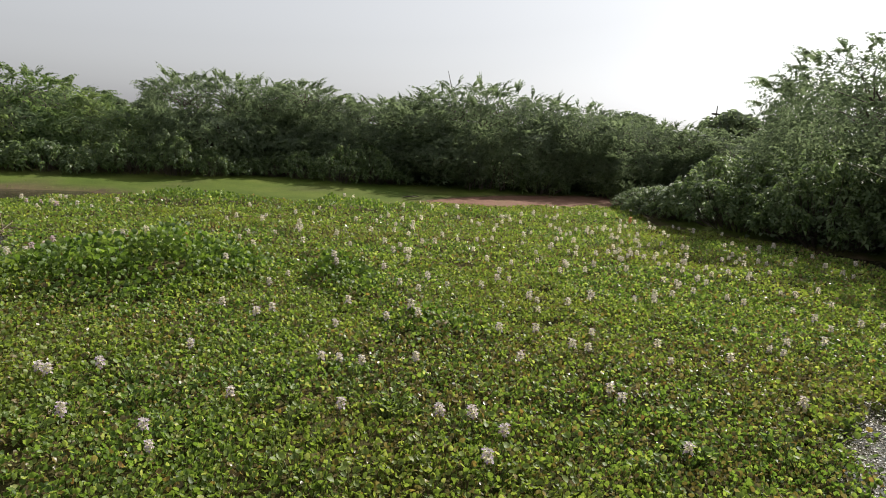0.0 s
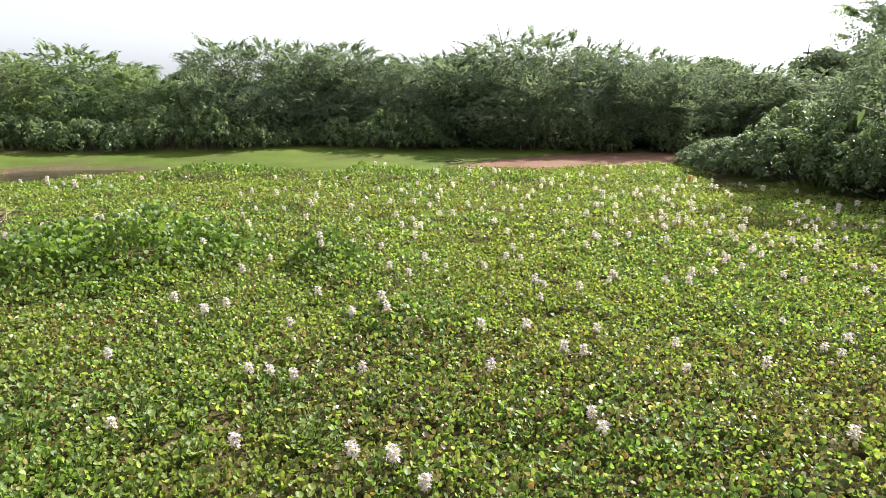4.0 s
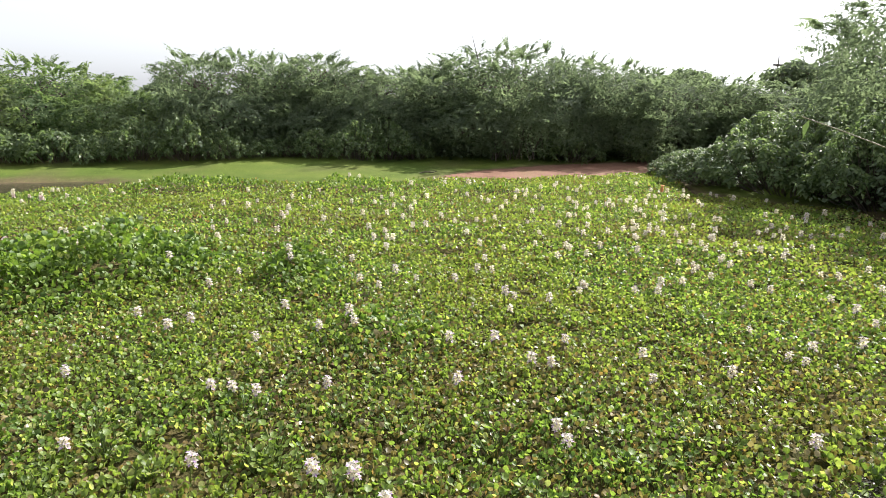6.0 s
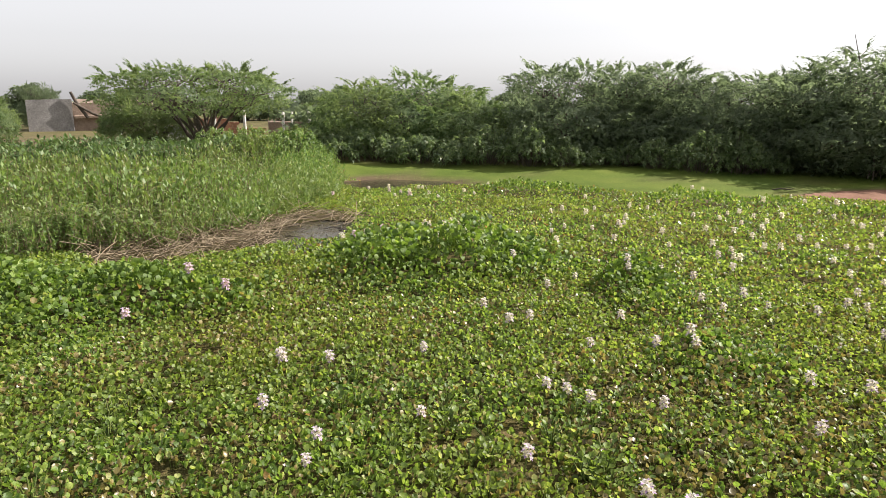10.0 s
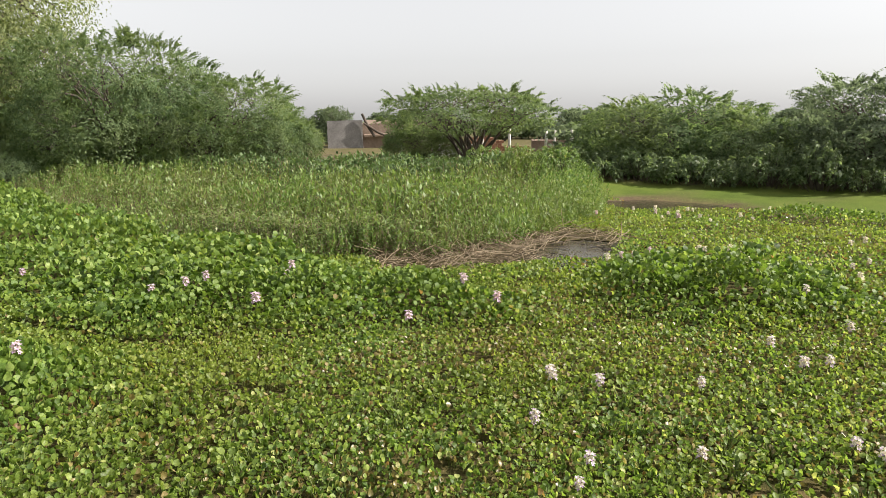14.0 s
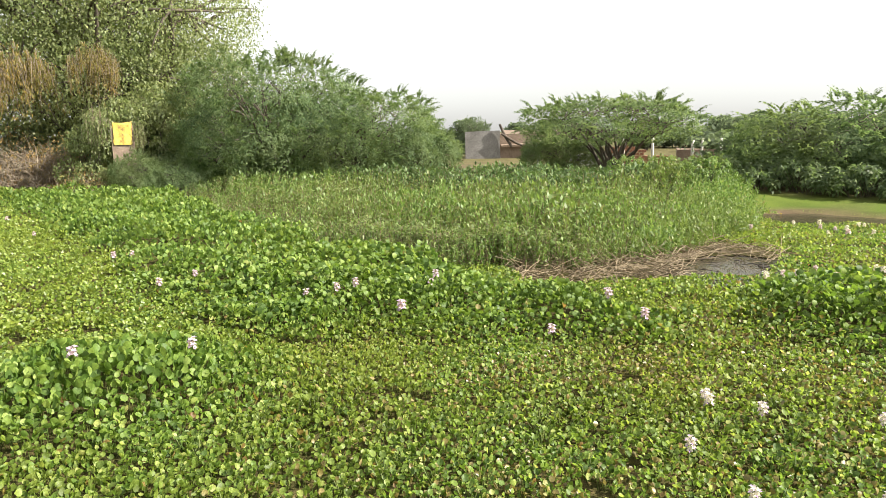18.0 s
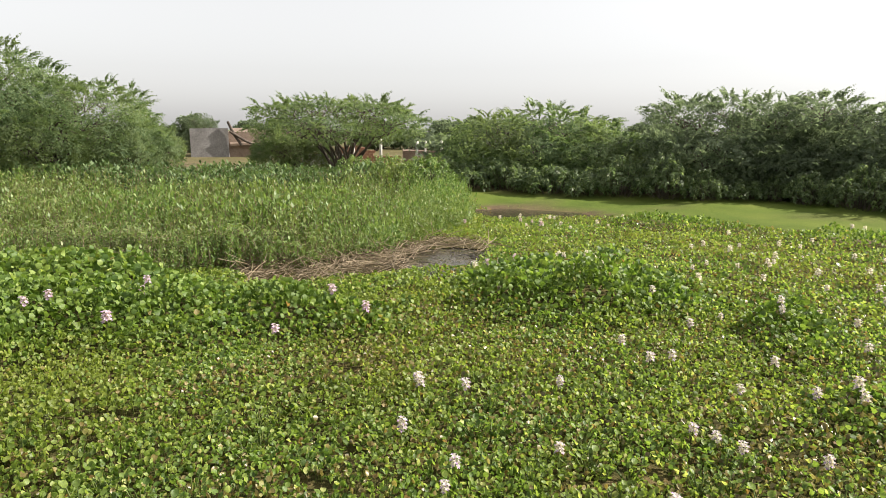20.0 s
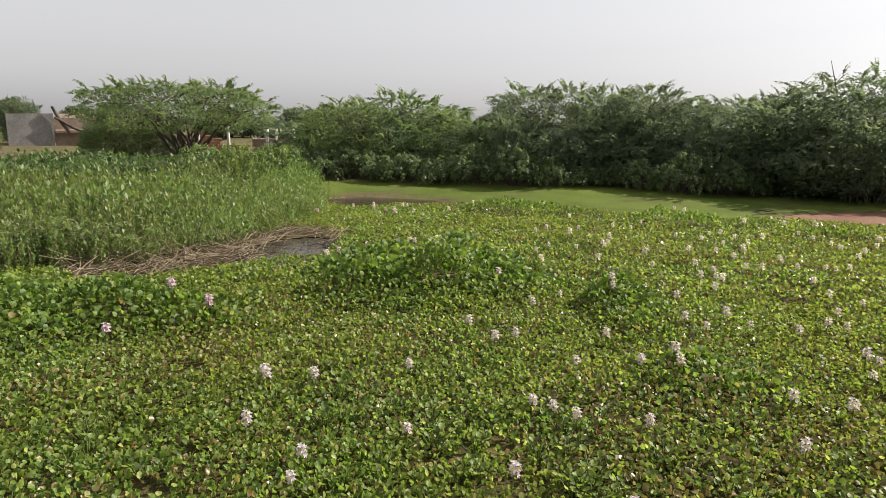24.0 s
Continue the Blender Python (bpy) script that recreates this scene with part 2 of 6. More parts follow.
def ground_material():
    m, nt, bsdf = shader("meadow_ground")
    turf = nt.nodes.new("ShaderNodeAttribute")
    turf.attribute_name = "turf"
    grass = ramp(nt, noise_of(nt, 0.7, 6, 0.65), [(0.3, (0.068, 0.098, 0.018)), (0.5, (0.09, 0.125, 0.024)), (0.7, (0.12, 0.145, 0.034))])
    grass = mixed(nt, 1.0, grass, ramp(nt, noise_of(nt, 0.3, 4), [(0.35, (0.78, 0.84, 0.8)), (0.65, (1.12, 1.06, 1.05))]), "MULTIPLY")
    blades = ramp(nt, noise_of(nt, 45, 3), [(0.3, (0.8, 0.82, 0.7)), (0.7, (1.2, 1.18, 1.1))])
    grass = mixed(nt, 1.0, grass, blades, "MULTIPLY")
    soil = ramp(nt, noise_of(nt, 1.4, 6, 0.65), [(0.3, (0.07, 0.05, 0.032)), (0.7, (0.17, 0.12, 0.075))])
    soil = mixed(nt, 1.0, soil, ramp(nt, noise_of(nt, 30, 3), [(0.3, (0.7, 0.7, 0.7)), (0.7, (1.2, 1.2, 1.2))]), "MULTIPLY")
    nt.links.new(mixed(nt, turf.outputs["Fac"], soil, grass), bsdf.inputs["Base Color"])
    bsdf.inputs["Specular IOR Level"].default_value = 0.1
    bsdf.inputs["Roughness"].default_value = 0.9
    b = node(nt, "ShaderNodeBump", Strength=0.3, Distance=0.03)
    nt.links.new(noise_of(nt, 25, 4), b.inputs["Height"])
    nt.links.new(b.outputs[0], bsdf.inputs["Normal"])
    return m


def water_material():
    m, nt, bsdf = shader("pond_water")
    col = ramp(nt, noise_of(nt, 1.2, 5), [(0.35, (0.03, 0.028, 0.018)), (0.65, (0.075, 0.06, 0.04))])
    nt.links.new(col, bsdf.inputs["Base Color"])
    bsdf.inputs["Roughness"].default_value = 0.1
    bsdf.inputs["IOR"].default_value = 1.33
    b = node(nt, "ShaderNodeBump", Strength=0.32, Distance=0.008)
    nt.links.new(noise_of(nt, 45, 2), b.inputs["Height"])
    nt.links.new(b.outputs[0], bsdf.inputs["Normal"])
    return m


GROUND, WATER = ground_material(), water_material()


# ---- building blocks ----
def quad_mesh(name, verts, quads, mats, slots=None, smooth=True):
    """A mesh from arrays of corners and four-sided faces."""
    me = bpy.data.meshes.new(name)
    verts, quads = np.asarray(verts, np.float32), np.asarray(quads, np.int32)
    me.vertices.add(len(verts))
    me.vertices.foreach_set("co", verts.ravel())
    me.loops.add(quads.size)
    me.loops.foreach_set("vertex_index", quads.ravel())
    me.polygons.add(len(quads))
    me.polygons.foreach_set("loop_start", np.arange(0, quads.size, 4, dtype=np.int32))
    for mt in mats:
        me.materials.append(mt)
    if slots is not None:
        me.polygons.foreach_set("material_index", np.asarray(slots, np.int32))
    me.polygons.foreach_set("use_smooth", np.full(len(quads), smooth))
    me.update(calc_edges=True)
    return me


class Soup:
    """Gathers many small shapes into one mesh."""

    def __init__(self):
        self.v, self.q, self.s, self.n = [], [], [], 0

    def add(self, verts, quads, slot=0):
        verts, quads = np.asarray(verts, float).reshape(-1, 3), np.asarray(quads, int).reshape(-1, 4)
        self.v.append(verts)
        self.q.append(quads + self.n)
        self.s.append(np.full(len(quads), slot))
        self.n += len(verts)

    def scatter(self, shape, where, turns, sizes, slot=0):
        """The shape at every place, turned and scaled."""
        tv, tq = shape
        where, sizes = np.asarray(where, float), np.asarray(sizes, float)
        if sizes.ndim == 1:
            sizes = np.repeat(sizes[:, None], 3, 1)
        if not len(where):
            return
        v = np.einsum("nij,nkj->nki", turns, tv[None] * sizes[:, None, :]) + where[:, None, :]
        q = tq[None] + (np.arange(len(where)) * len(tv))[:, None, None]
        self.add(v, q, slot)

    def mesh(self, name, mats, smooth=True):
        return quad_mesh(name, np.concatenate(self.v), np.concatenate(self.q), mats, np.concatenate(self.s), smooth)


def turns_from(yaw, pitch, roll):
    """Rotation matrices Rz(yaw) Rx(pitch) Ry(roll)."""
    cy, sy, cp, sp, cr, sr = np.cos(yaw), np.sin(yaw), np.cos(pitch), np.sin(pitch), np.cos(roll), np.sin(roll)
    z, o = np.zeros_like(cy), np.ones_like(cy)
    rz = np.stack([cy, -sy, z, sy, cy, z, z, z, o], -1).reshape(-1, 3, 3)
    rx = np.stack([o, z, z, z, cp, -sp, z, sp, cp], -1).reshape(-1, 3, 3)
    ry = np.stack([cr, z, sr, z, o, z, -sr, z, cr], -1).reshape(-1, 3, 3)
    return rz @ rx @ ry


def turns_along(d, roll):
    """Rotation matrices whose y axis lies along d and whose z axis is as upright as it can be, then rolled about y."""
    d = d / np.linalg.norm(d, axis=1, keepdims=True)
    x = np.cross(d, [0.0, 0.0, 1.0]) + 1e-6
    x /= np.linalg.norm(x, axis=1, keepdims=True)
    z = np.cross(x, d)
    c, s = np.cos(roll)[:, None], np.sin(roll)[:, None]
    return np.stack([c * x - s * z, d, s * x + c * z], -1)


def tube(soup, points, radii, sides=5, slot=0):
    """A tapered limb along points."""
    points, radii = np.asarray(points, float), np.asarray(radii, float)
    along = np.gradient(points, axis=0)
    along /= np.linalg.norm(along, axis=1, keepdims=True) + 1e-9
    side = np.cross(along, [0.31, 0.22, 0.92])
    side /= np.linalg.norm(side, axis=1, keepdims=True) + 1e-9
    other = np.cross(along, side)
    a = np.arange(sides) * 2 * np.pi / sides
    ring = points[:, None] + radii[:, None, None] * (np.cos(a)[None, :, None] * side[:, None] + np.sin(a)[None, :, None] * other[:, None])
    n, quads = len(points), []
    for i in range(n - 1):
        for k in range(sides):
            k2 = (k + 1) % sides
            quads.append((i * sides + k, i * sides + k2, (i + 1) * sides + k2, (i + 1) * sides + k))
    soup.add(ring.reshape(-1, 3), quads, slot)


def part(name, me, parent, label="", kind=""):
    ob = new(name, me)
    ob.parent = parent
    return tagged(ob, label, "", "", kind)


def thing(name, place, label, category, group="", kind=""):
    ob = new(name)
    ob.empty_display_size = 0.1
    ob.location = place
    return tagged(ob, label, category, group, kind)


def block(soup, lo, hi, slot=0, jitter=0.0, rng=None):
    """A box with slightly uneven corners."""
    (x0, y0, z0), (x1, y1, z1) = lo, hi
    v = np.array([(x, y, z) for z in (z0, z1) for x, y in ((x0, y0), (x1, y0), (x1, y1), (x0, y1))], float)
    if jitter:
        v += rng.normal(0, jitter, v.shape)
    soup.add(v, [(3, 2, 1, 0), (4, 5, 6, 7), (0, 1, 5, 4), (1, 2, 6, 5), (2, 3, 7, 6), (3, 0, 4, 7)], slot)


def inside(px, py, poly):
    """Which of the places lie in the polygon."""
    hit, n = np.zeros(len(px), bool), len(poly)
    for i in range(n):
        (x0, y0), (x1, y1) = poly[i], poly[i - 1]
        cross = (y0 > py) != (y1 > py)
        hit ^= cross & (px < (x1 - x0) * (py - y0) / (y1 - y0 + 1e-12) + x0)
    return hit


def edge_distance(px, py, poly):
    """Distance to the polygon's edge."""
    best, p, n = np.full(len(px), 1e9), np.stack([px, py], -1), len(poly)
    for i in range(n):
        a, b = np.array(poly[i], float), np.array(poly[i - 1], float)
        u = np.clip(((p - a) @ (b - a)) / ((b - a) @ (b - a)), 0, 1)
        best = np.minimum(best, np.linalg.norm(p - a - u[:, None] * (b - a), axis=1))
    return best


def ripple(px, py, scale, seed=0):
    """Smooth value noise in -1..1, from a few turned sine waves."""
    r, out = np.random.default_rng(seed), np.zeros(len(px))
    for _ in range(7):
        a, f, ph = r.uniform(0, np.pi * 2), scale * r.uniform(0.5, 1.8), r.uniform(0, 6.3)
        out += np.sin((px * np.cos(a) + py * np.sin(a)) * f + ph + 1.3 * np.sin((px * np.sin(a) - py * np.cos(a)) * f * 0.7 + ph))
    return out / 4.0


def bell(px, py, cx, cy, rx, ry, turn=0.0):
    c, s = math.cos(radians(turn)), math.sin(radians(turn))
    dx, dy = px - cx, py - cy
    u, w = (c * dx + s * dy) / rx, (-s * dx + c * dy) / ry
    return np.exp(-((u * u + w * w) ** 1.5))


# ---- plan ----
POND = [(0, 0.9), (2.4, 0.3), (4.6, -0.2), (8, -0.9), (14, -1.2), (17, 2), (15.5, 6), (13.6, 8.6), (12.4, 10.5), (11.2, 12.3), (10.6, 14.2), (11.6, 16.6),
        (14.2, 20.0), (15.2, 21.5), (12.5, 21.3), (9.5, 20.7), (7.2, 19.7), (5.4, 18.1), (4.3, 17.1), (2.1, 16.8), (0, 18.0), (-1.5, 18.2), (-2.9, 17.7), (-3.1, 18.7), (-3.7, 19.5), (-6.2, 19.7),
        (-7.4, 18), (-7.9, 16), (-7.0, 14.3), (-6.3, 13.0), (-6.3, 11.0), (-6.9, 8.9), (-8.6, 7.6), (-10.5, 7.4), (-14.5, 8.0), (-18, 8.6), (-25, 10.5),
        (-30, 9.6), (-33.5, 6.2), (-38, 2.5), (-41, -3), (-30, -9), (-15, -6), (-7, -2.6), (-3, 0.2)]
LEFT_HOLE = [(-4.8, 10.2), (-5.1, 11.25), (-5.1, 11.8), (-4.8, 12.3), (-4.3, 12.25), (-3.8, 12.0), (-3.7, 11.3), (-3.7, 10.4), (-4.2, 9.6)]
PILE = [(-7.3, 8.6), (-6.3, 7.95), (-5.6, 8.05), (-5.35, 8.9), (-4.85, 9.5), (-4.3, 10.2), (-4.76, 10.6), (-5.1, 11.25), (-5.1, 11.8), (-4.8, 12.3), (-3.9, 12.05), (-3.95, 12.5),
        (-4.8, 13.2), (-5.6, 13.1), (-6.0, 11.4), (-6.3, 10.6), (-7.1, 9.7)]
RIGHT_HOLE = [(3.1, 1.5), (3.5, 2.0), (3.8, 2.5), (4.2, 3.0), (4.6, 3.4), (5.1, 3.2), (5.8, 2.85), (6.8, 2.65), (8.6, 2.6), (10.6, 2.9), (11.7, 3.8), (11.6, 5.5), (11.7, 7.2), (11.9, 9.2), (12.1, 10.2), (12.2, 11.4),
              (13.2, 12), (15, 11), (19, 4), (17, -3), (5, -2), (3.4, 0.6)]
STRIP = [(-6.6, 17.6), (-5.6, 17.0), (-4.3, 17.2), (-3.1, 18.2), (-2.8, 18.9), (-3.5, 20), (-6.4, 20)]
RED = [(5.0, 17.7), (7.2, 17.7), (10.2, 17.9), (11.8, 18.1), (13.6, 19.6), (15.6, 21.7), (13.0, 21.7), (9.6, 21.1), (7.2, 20.1), (5.6, 18.8)]
BAND = [(-35, 2.6), (-26, 5.0), (-15.7, 4.3), (-10.4, 3.5), (-7.6, 3.4), (-6.1, 3.9), (-5.1, 4.7), (-4.3, 5.6), (-3.4, 6.3), (-2.8, 7.2), (-3.4, 7.9),
        (-4.5, 7.6), (-5.4, 7.3), (-6.7, 7.6), (-8.6, 8.1), (-10.5, 8.2), (-14.5, 8.9), (-18, 9.5), (-25, 11.2), (-30, 10.2)]
WEEDS = [(-6.1, 13.8), (-5.75, 11.9), (-5.8, 10.6), (-6.3, 9.1), (-8.2, 7.5), (-10.5, 7.0), (-14.5, 7.4), (-18, 7.9), (-25, 9.8), (-28, 13), (-26, 16), (-22, 20), (-19, 24), (-12, 24.5),
         (-9.7, 22.8), (-8.5, 19.6), (-7.4, 17.2)]


def ground_height(px, py):
    """Bank and meadow outside the pond, its bed inside."""
    wet, far = inside(px, py, POND), edge_distance(px, py, POND)
    near_bank = np.clip((1.5 - py) / 2.0, 0, 1) * np.clip((20 - np.abs(px - 0)) / 6, 0, 1)
    rise = 0.05 + 0.28 * np.clip(far / 5.0, 0, 1) + near_bank * 0.42 * np.clip(far / 0.8, 0, 1)
    bumps = 0.03 * ripple(px, py, 0.9, 5) * np.clip(far, 0, 1)
    marsh = inside(px, py, WEEDS)
    rise = np.where(marsh, 0.03 + 0.1 * np.clip(far / 8, 0, 1), rise)
    return np.where(wet, -0.05 - 0.5 * np.clip(far / 1.2, 0, 1), rise + bumps)


def axis_steps(lo, hi, step, out):
    mid = np.arange(lo, hi + 1e-6, step)
    grow_ = step * 1.35 ** np.arange(1, 26)
    edge = np.cumsum(grow_)
    edge = edge[edge < out]
    return np.concatenate([lo - edge[::-1], mid, hi + edge])


gx, gy = axis_steps(-45, 30, 0.5, 2500), axis_steps(-12, 45, 0.5, 2500)
mx, my = [a.ravel() for a in np.meshgrid(gx, gy)]
mz = ground_height(mx, my)
nx, ny = len(gx), len(gy)
ii, jj = [a.ravel() for a in np.meshgrid(np.arange(nx - 1), np.arange(ny - 1))]
gq = np.stack([jj * nx + ii, jj * nx + ii + 1, (jj + 1) * nx + ii + 1, (jj + 1) * nx + ii], -1)
gm = quad_mesh("ground", np.stack([mx, my, mz], -1), gq, [GROUND])
far_edge = edge_distance(mx, my, POND)
turf = np.clip((far_edge - 0.15) / 0.5, 0, 1) * (~inside(mx, my, POND)) * np.clip(1.0 - (my - 22.5 - 0.05 * mx) / 1.5, 0, 1) * (~inside(mx, my, WEEDS))
turf = np.maximum(turf, np.clip((my - 28) / 4, 0, 1) * 0.3)
turf *= np.clip(1.15 + 0.5 * ripple(mx, my, 1.1, 9), 0, 1)
gm.attributes.new("turf", "FLOAT", "POINT").data.foreach_set("value", turf.astype(np.float32))
tagged(new("ground", gm), "short green meadow and bare earth round the pond", "ground", kind="structure")

wx, wy = np.meshgrid(np.linspace(-44, 20, 33), np.linspace(-12, 22, 18))
wv = np.stack([wx.ravel(), wy.ravel(), np.zeros(wx.size)], -1)
ii, jj = [a.ravel() for a in np.meshgrid(np.arange(32), np.arange(17))]
wq = np.stack([jj * 33 + ii, jj * 33 + ii + 1, (jj + 1) * 33 + ii + 1, (jj + 1) * 33 + ii], -1)
tagged(new("water", quad_mesh("water", wv, wq, [WATER])), "brown still pond water with small ripples", "water", kind="structure")


def sheet(name, poly, z, material, step, label, holes=(), wobble=0.0, inset=0.0):
    """A thin floating sheet over a stretch of the plan, with a ragged edge."""
    xs, ys = zip(*poly)
    ax, ay = np.arange(min(xs), max(xs), step), np.arange(min(ys), max(ys), step)
    cx, cy = [a.ravel() for a in np.meshgrid(ax, ay)]
    wob = wobble * ripple(cx, cy, 2.6, 31)
    keep = inside(cx + wob, cy + wob, poly) & (edge_distance(cx, cy, poly) > inset * 0.3)
    for h in holes:
        keep &= ~inside(cx + wob, cy - wob, h) & (edge_distance(cx + wob, cy - wob, h) > inset)
    cx, cy = cx[keep], cy[keep]
    soup, h = Soup(), step / 2
    zz = z + 0.012 * ripple(cx, cy, 2.0, 4)
    top = np.stack([np.stack([cx + a * h, cy + b * h, zz], -1) for a, b in ((-1, -1), (1, -1), (1, 1), (-1, 1))], 1)
    top[..., 2] = z + 0.012 * ripple(top[..., 0].ravel(), top[..., 1].ravel(), 2.0, 4).reshape(top.shape[:2])
    soup.add(top, np.arange(top.shape[0] * 4).reshape(-1, 4))
    return tagged(new(name, soup.mesh(name, [material])), label, "floating mat", kind="structure")


sheet("root_mat", POND, 0.02, DEBRIS, 0.2, "dark floating bed of roots and dead leaves", (LEFT_HOLE, RIGHT_HOLE, STRIP), 0.22, 0.3)
sheet("red_water_fern", RED, 0.06, RED_MAT, 0.25, "reddish-brown mat of floating fern", (), 0.3)


# ---- leaf shapes ----
def round_leaf(cup):
    """A cupped round blade, base at the origin, tip along y."""
    v = [(0, 0, 0), (0, 0.5, -cup * 0.35), (0, 1.02, 0.03), (-0.36, 0.14, cup * 0.3), (-0.5, 0.55, cup * 0.55), (-0.27, 0.93, cup * 0.4),
         (0.36, 0.14, cup * 0.3), (0.5, 0.55, cup * 0.55), (0.27, 0.93, cup * 0.4)]
    return np.array(v, float), np.array([(0, 1, 4, 3), (1, 2, 5, 4), (0, 6, 7, 1), (1, 7, 8, 2)])


def simple_leaf(cup):
    """A blade of two faces: round and curled along its length, or folded along its midrib."""
    if cup < 0.3:
        v = [(-0.2, 0.02, 0.0), (0.2, 0.02, 0.0), (0.5, 0.5, cup * 0.5), (0.27, 0.98, -cup * 0.5), (-0.27, 0.98, -cup * 0.3), (-0.5, 0.5, cup * 0.9)]
        return np.array(v, float), np.array([(0, 1, 2, 5), (5, 2, 3, 4)])
    v = [(0, 0, 0), (0, 1, 0), (-0.46, 0.68, cup * 0.8), (-0.42, 0.22, cup * 0.55), (0.46, 0.68, cup * 0.8), (0.42, 0.22, cup * 0.55)]
    return np.array(v, float), np.array([(0, 1, 2, 3), (0, 5, 4, 1)])


def lance_leaf(droop):
    """A narrow drooping blade, folded along its midrib."""
    v = [(0, 0, 0), (0, 0.5, 0.05), (0, 1, -droop), (-0.16, 0.4, 0.06), (0.16, 0.4, 0.06)]
    return np.array(v, float), np.array([(0, 1, 2, 3), (0, 4, 2, 1)])


def broad_leaf(droop):
    """A pointed heart-shaped blade."""
    v = [(0, 0, 0), (0, 0.5, 0.02), (0, 1, -droop), (-0.33, 0.28, 0.1), (0.33, 0.28, 0.1)]
    return np.array(v, float), np.array([(0, 1, 2, 3), (0, 4, 2, 1)])


HEART = np.array([(0, 0, 0), (0.4, 0.3, 0.1), (0, 1, -0.12), (-0.4, 0.3, 0.1)], float), np.array([(0, 1, 2, 3)])
TINY = np.array([(0, 0, 0), (0.44, 0.45, 0.08), (0, 1, 0), (-0.44, 0.55, 0.08)], float), np.array([(0, 1, 2, 3)])
STALK = (np.array([(-0.5, 0, 0), (0.5, 0, 0), (0.4, 0, 1), (-0.4, 0, 1)], float), np.array([(0, 1, 2, 3)]))
rng = np.random.default_rng(11)

# ---- water hyacinth ----
MAT_HOLES = (LEFT_HOLE, PILE, RIGHT_HOLE, STRIP)


def leaf_top(px, py):
    """Height of the foliage over the water, and how much of it is the tall rank growth."""
    tall = 0.54 * bell(px, py, -2.1, 9.2, 1.1, 1.4) + 0.36 * bell(px, py, -0.9, 9.4, 1.0, 1.2)
    tall = np.maximum(tall, 0.36 * bell(px, py, 0.95, 8.4, 0.42, 0.85))
    tall = np.maximum(tall, 0.25 * bell(px, py, 1.6, 6.1, 0.65, 0.5))
    tall = np.maximum(tall, 0.34 * bell(px, py, -6.5, 1.9, 1.2, 1.2, 30))
    tall = np.maximum(tall, 0.36 * bell(px, py, 3.0, 16.4, 1.5, 0.7))
    tall = np.maximum(tall, 0.3 * bell(px, py, -1.0, 17.3, 2.0, 0.7))
    tall = np.maximum(tall, 0.3 * bell(px, py, 5.7, 15.2, 0.7, 0.4))
    tall = np.maximum(tall, 0.2 * bell(px, py, -3.7, 6.8, 0.9, 0.6))
    band = inside(px, py, BAND) * np.clip((edge_distance(px, py, BAND) + 0.35 * ripple(px, py, 2.4, 25)) / 1.1, 0, 1)
    tall = np.maximum(tall, band * (0.48 + 0.1 * ripple(px, py, 1.6, 21)))
    tall = tall * (0.8 + 0.42 * ripple(px, py, 4.2, 24)) * 0.9
    low = 0.11 + 0.05 * ripple(px, py, 1.9, 22) + 0.03 * ripple(px, py, 6.0, 23)
    return np.maximum(low, 0.05) + np.maximum(tall, 0), np.clip(tall / 0.2, 0, 1)


def scatter_places(n, x0, x1, y0, y1):
    px, py = rng.uniform(x0, x1, n), rng.uniform(y0, y1, n)
    wob = 0.22 * ripple(px, py, 2.6, 31)
    keep = inside(px + wob, py + wob, POND)
    for h in MAT_HOLES:
        keep &= ~inside(px + wob, py - wob, h)
    keep &= ~inside(px, py, RED)
    return px[keep], py[keep]


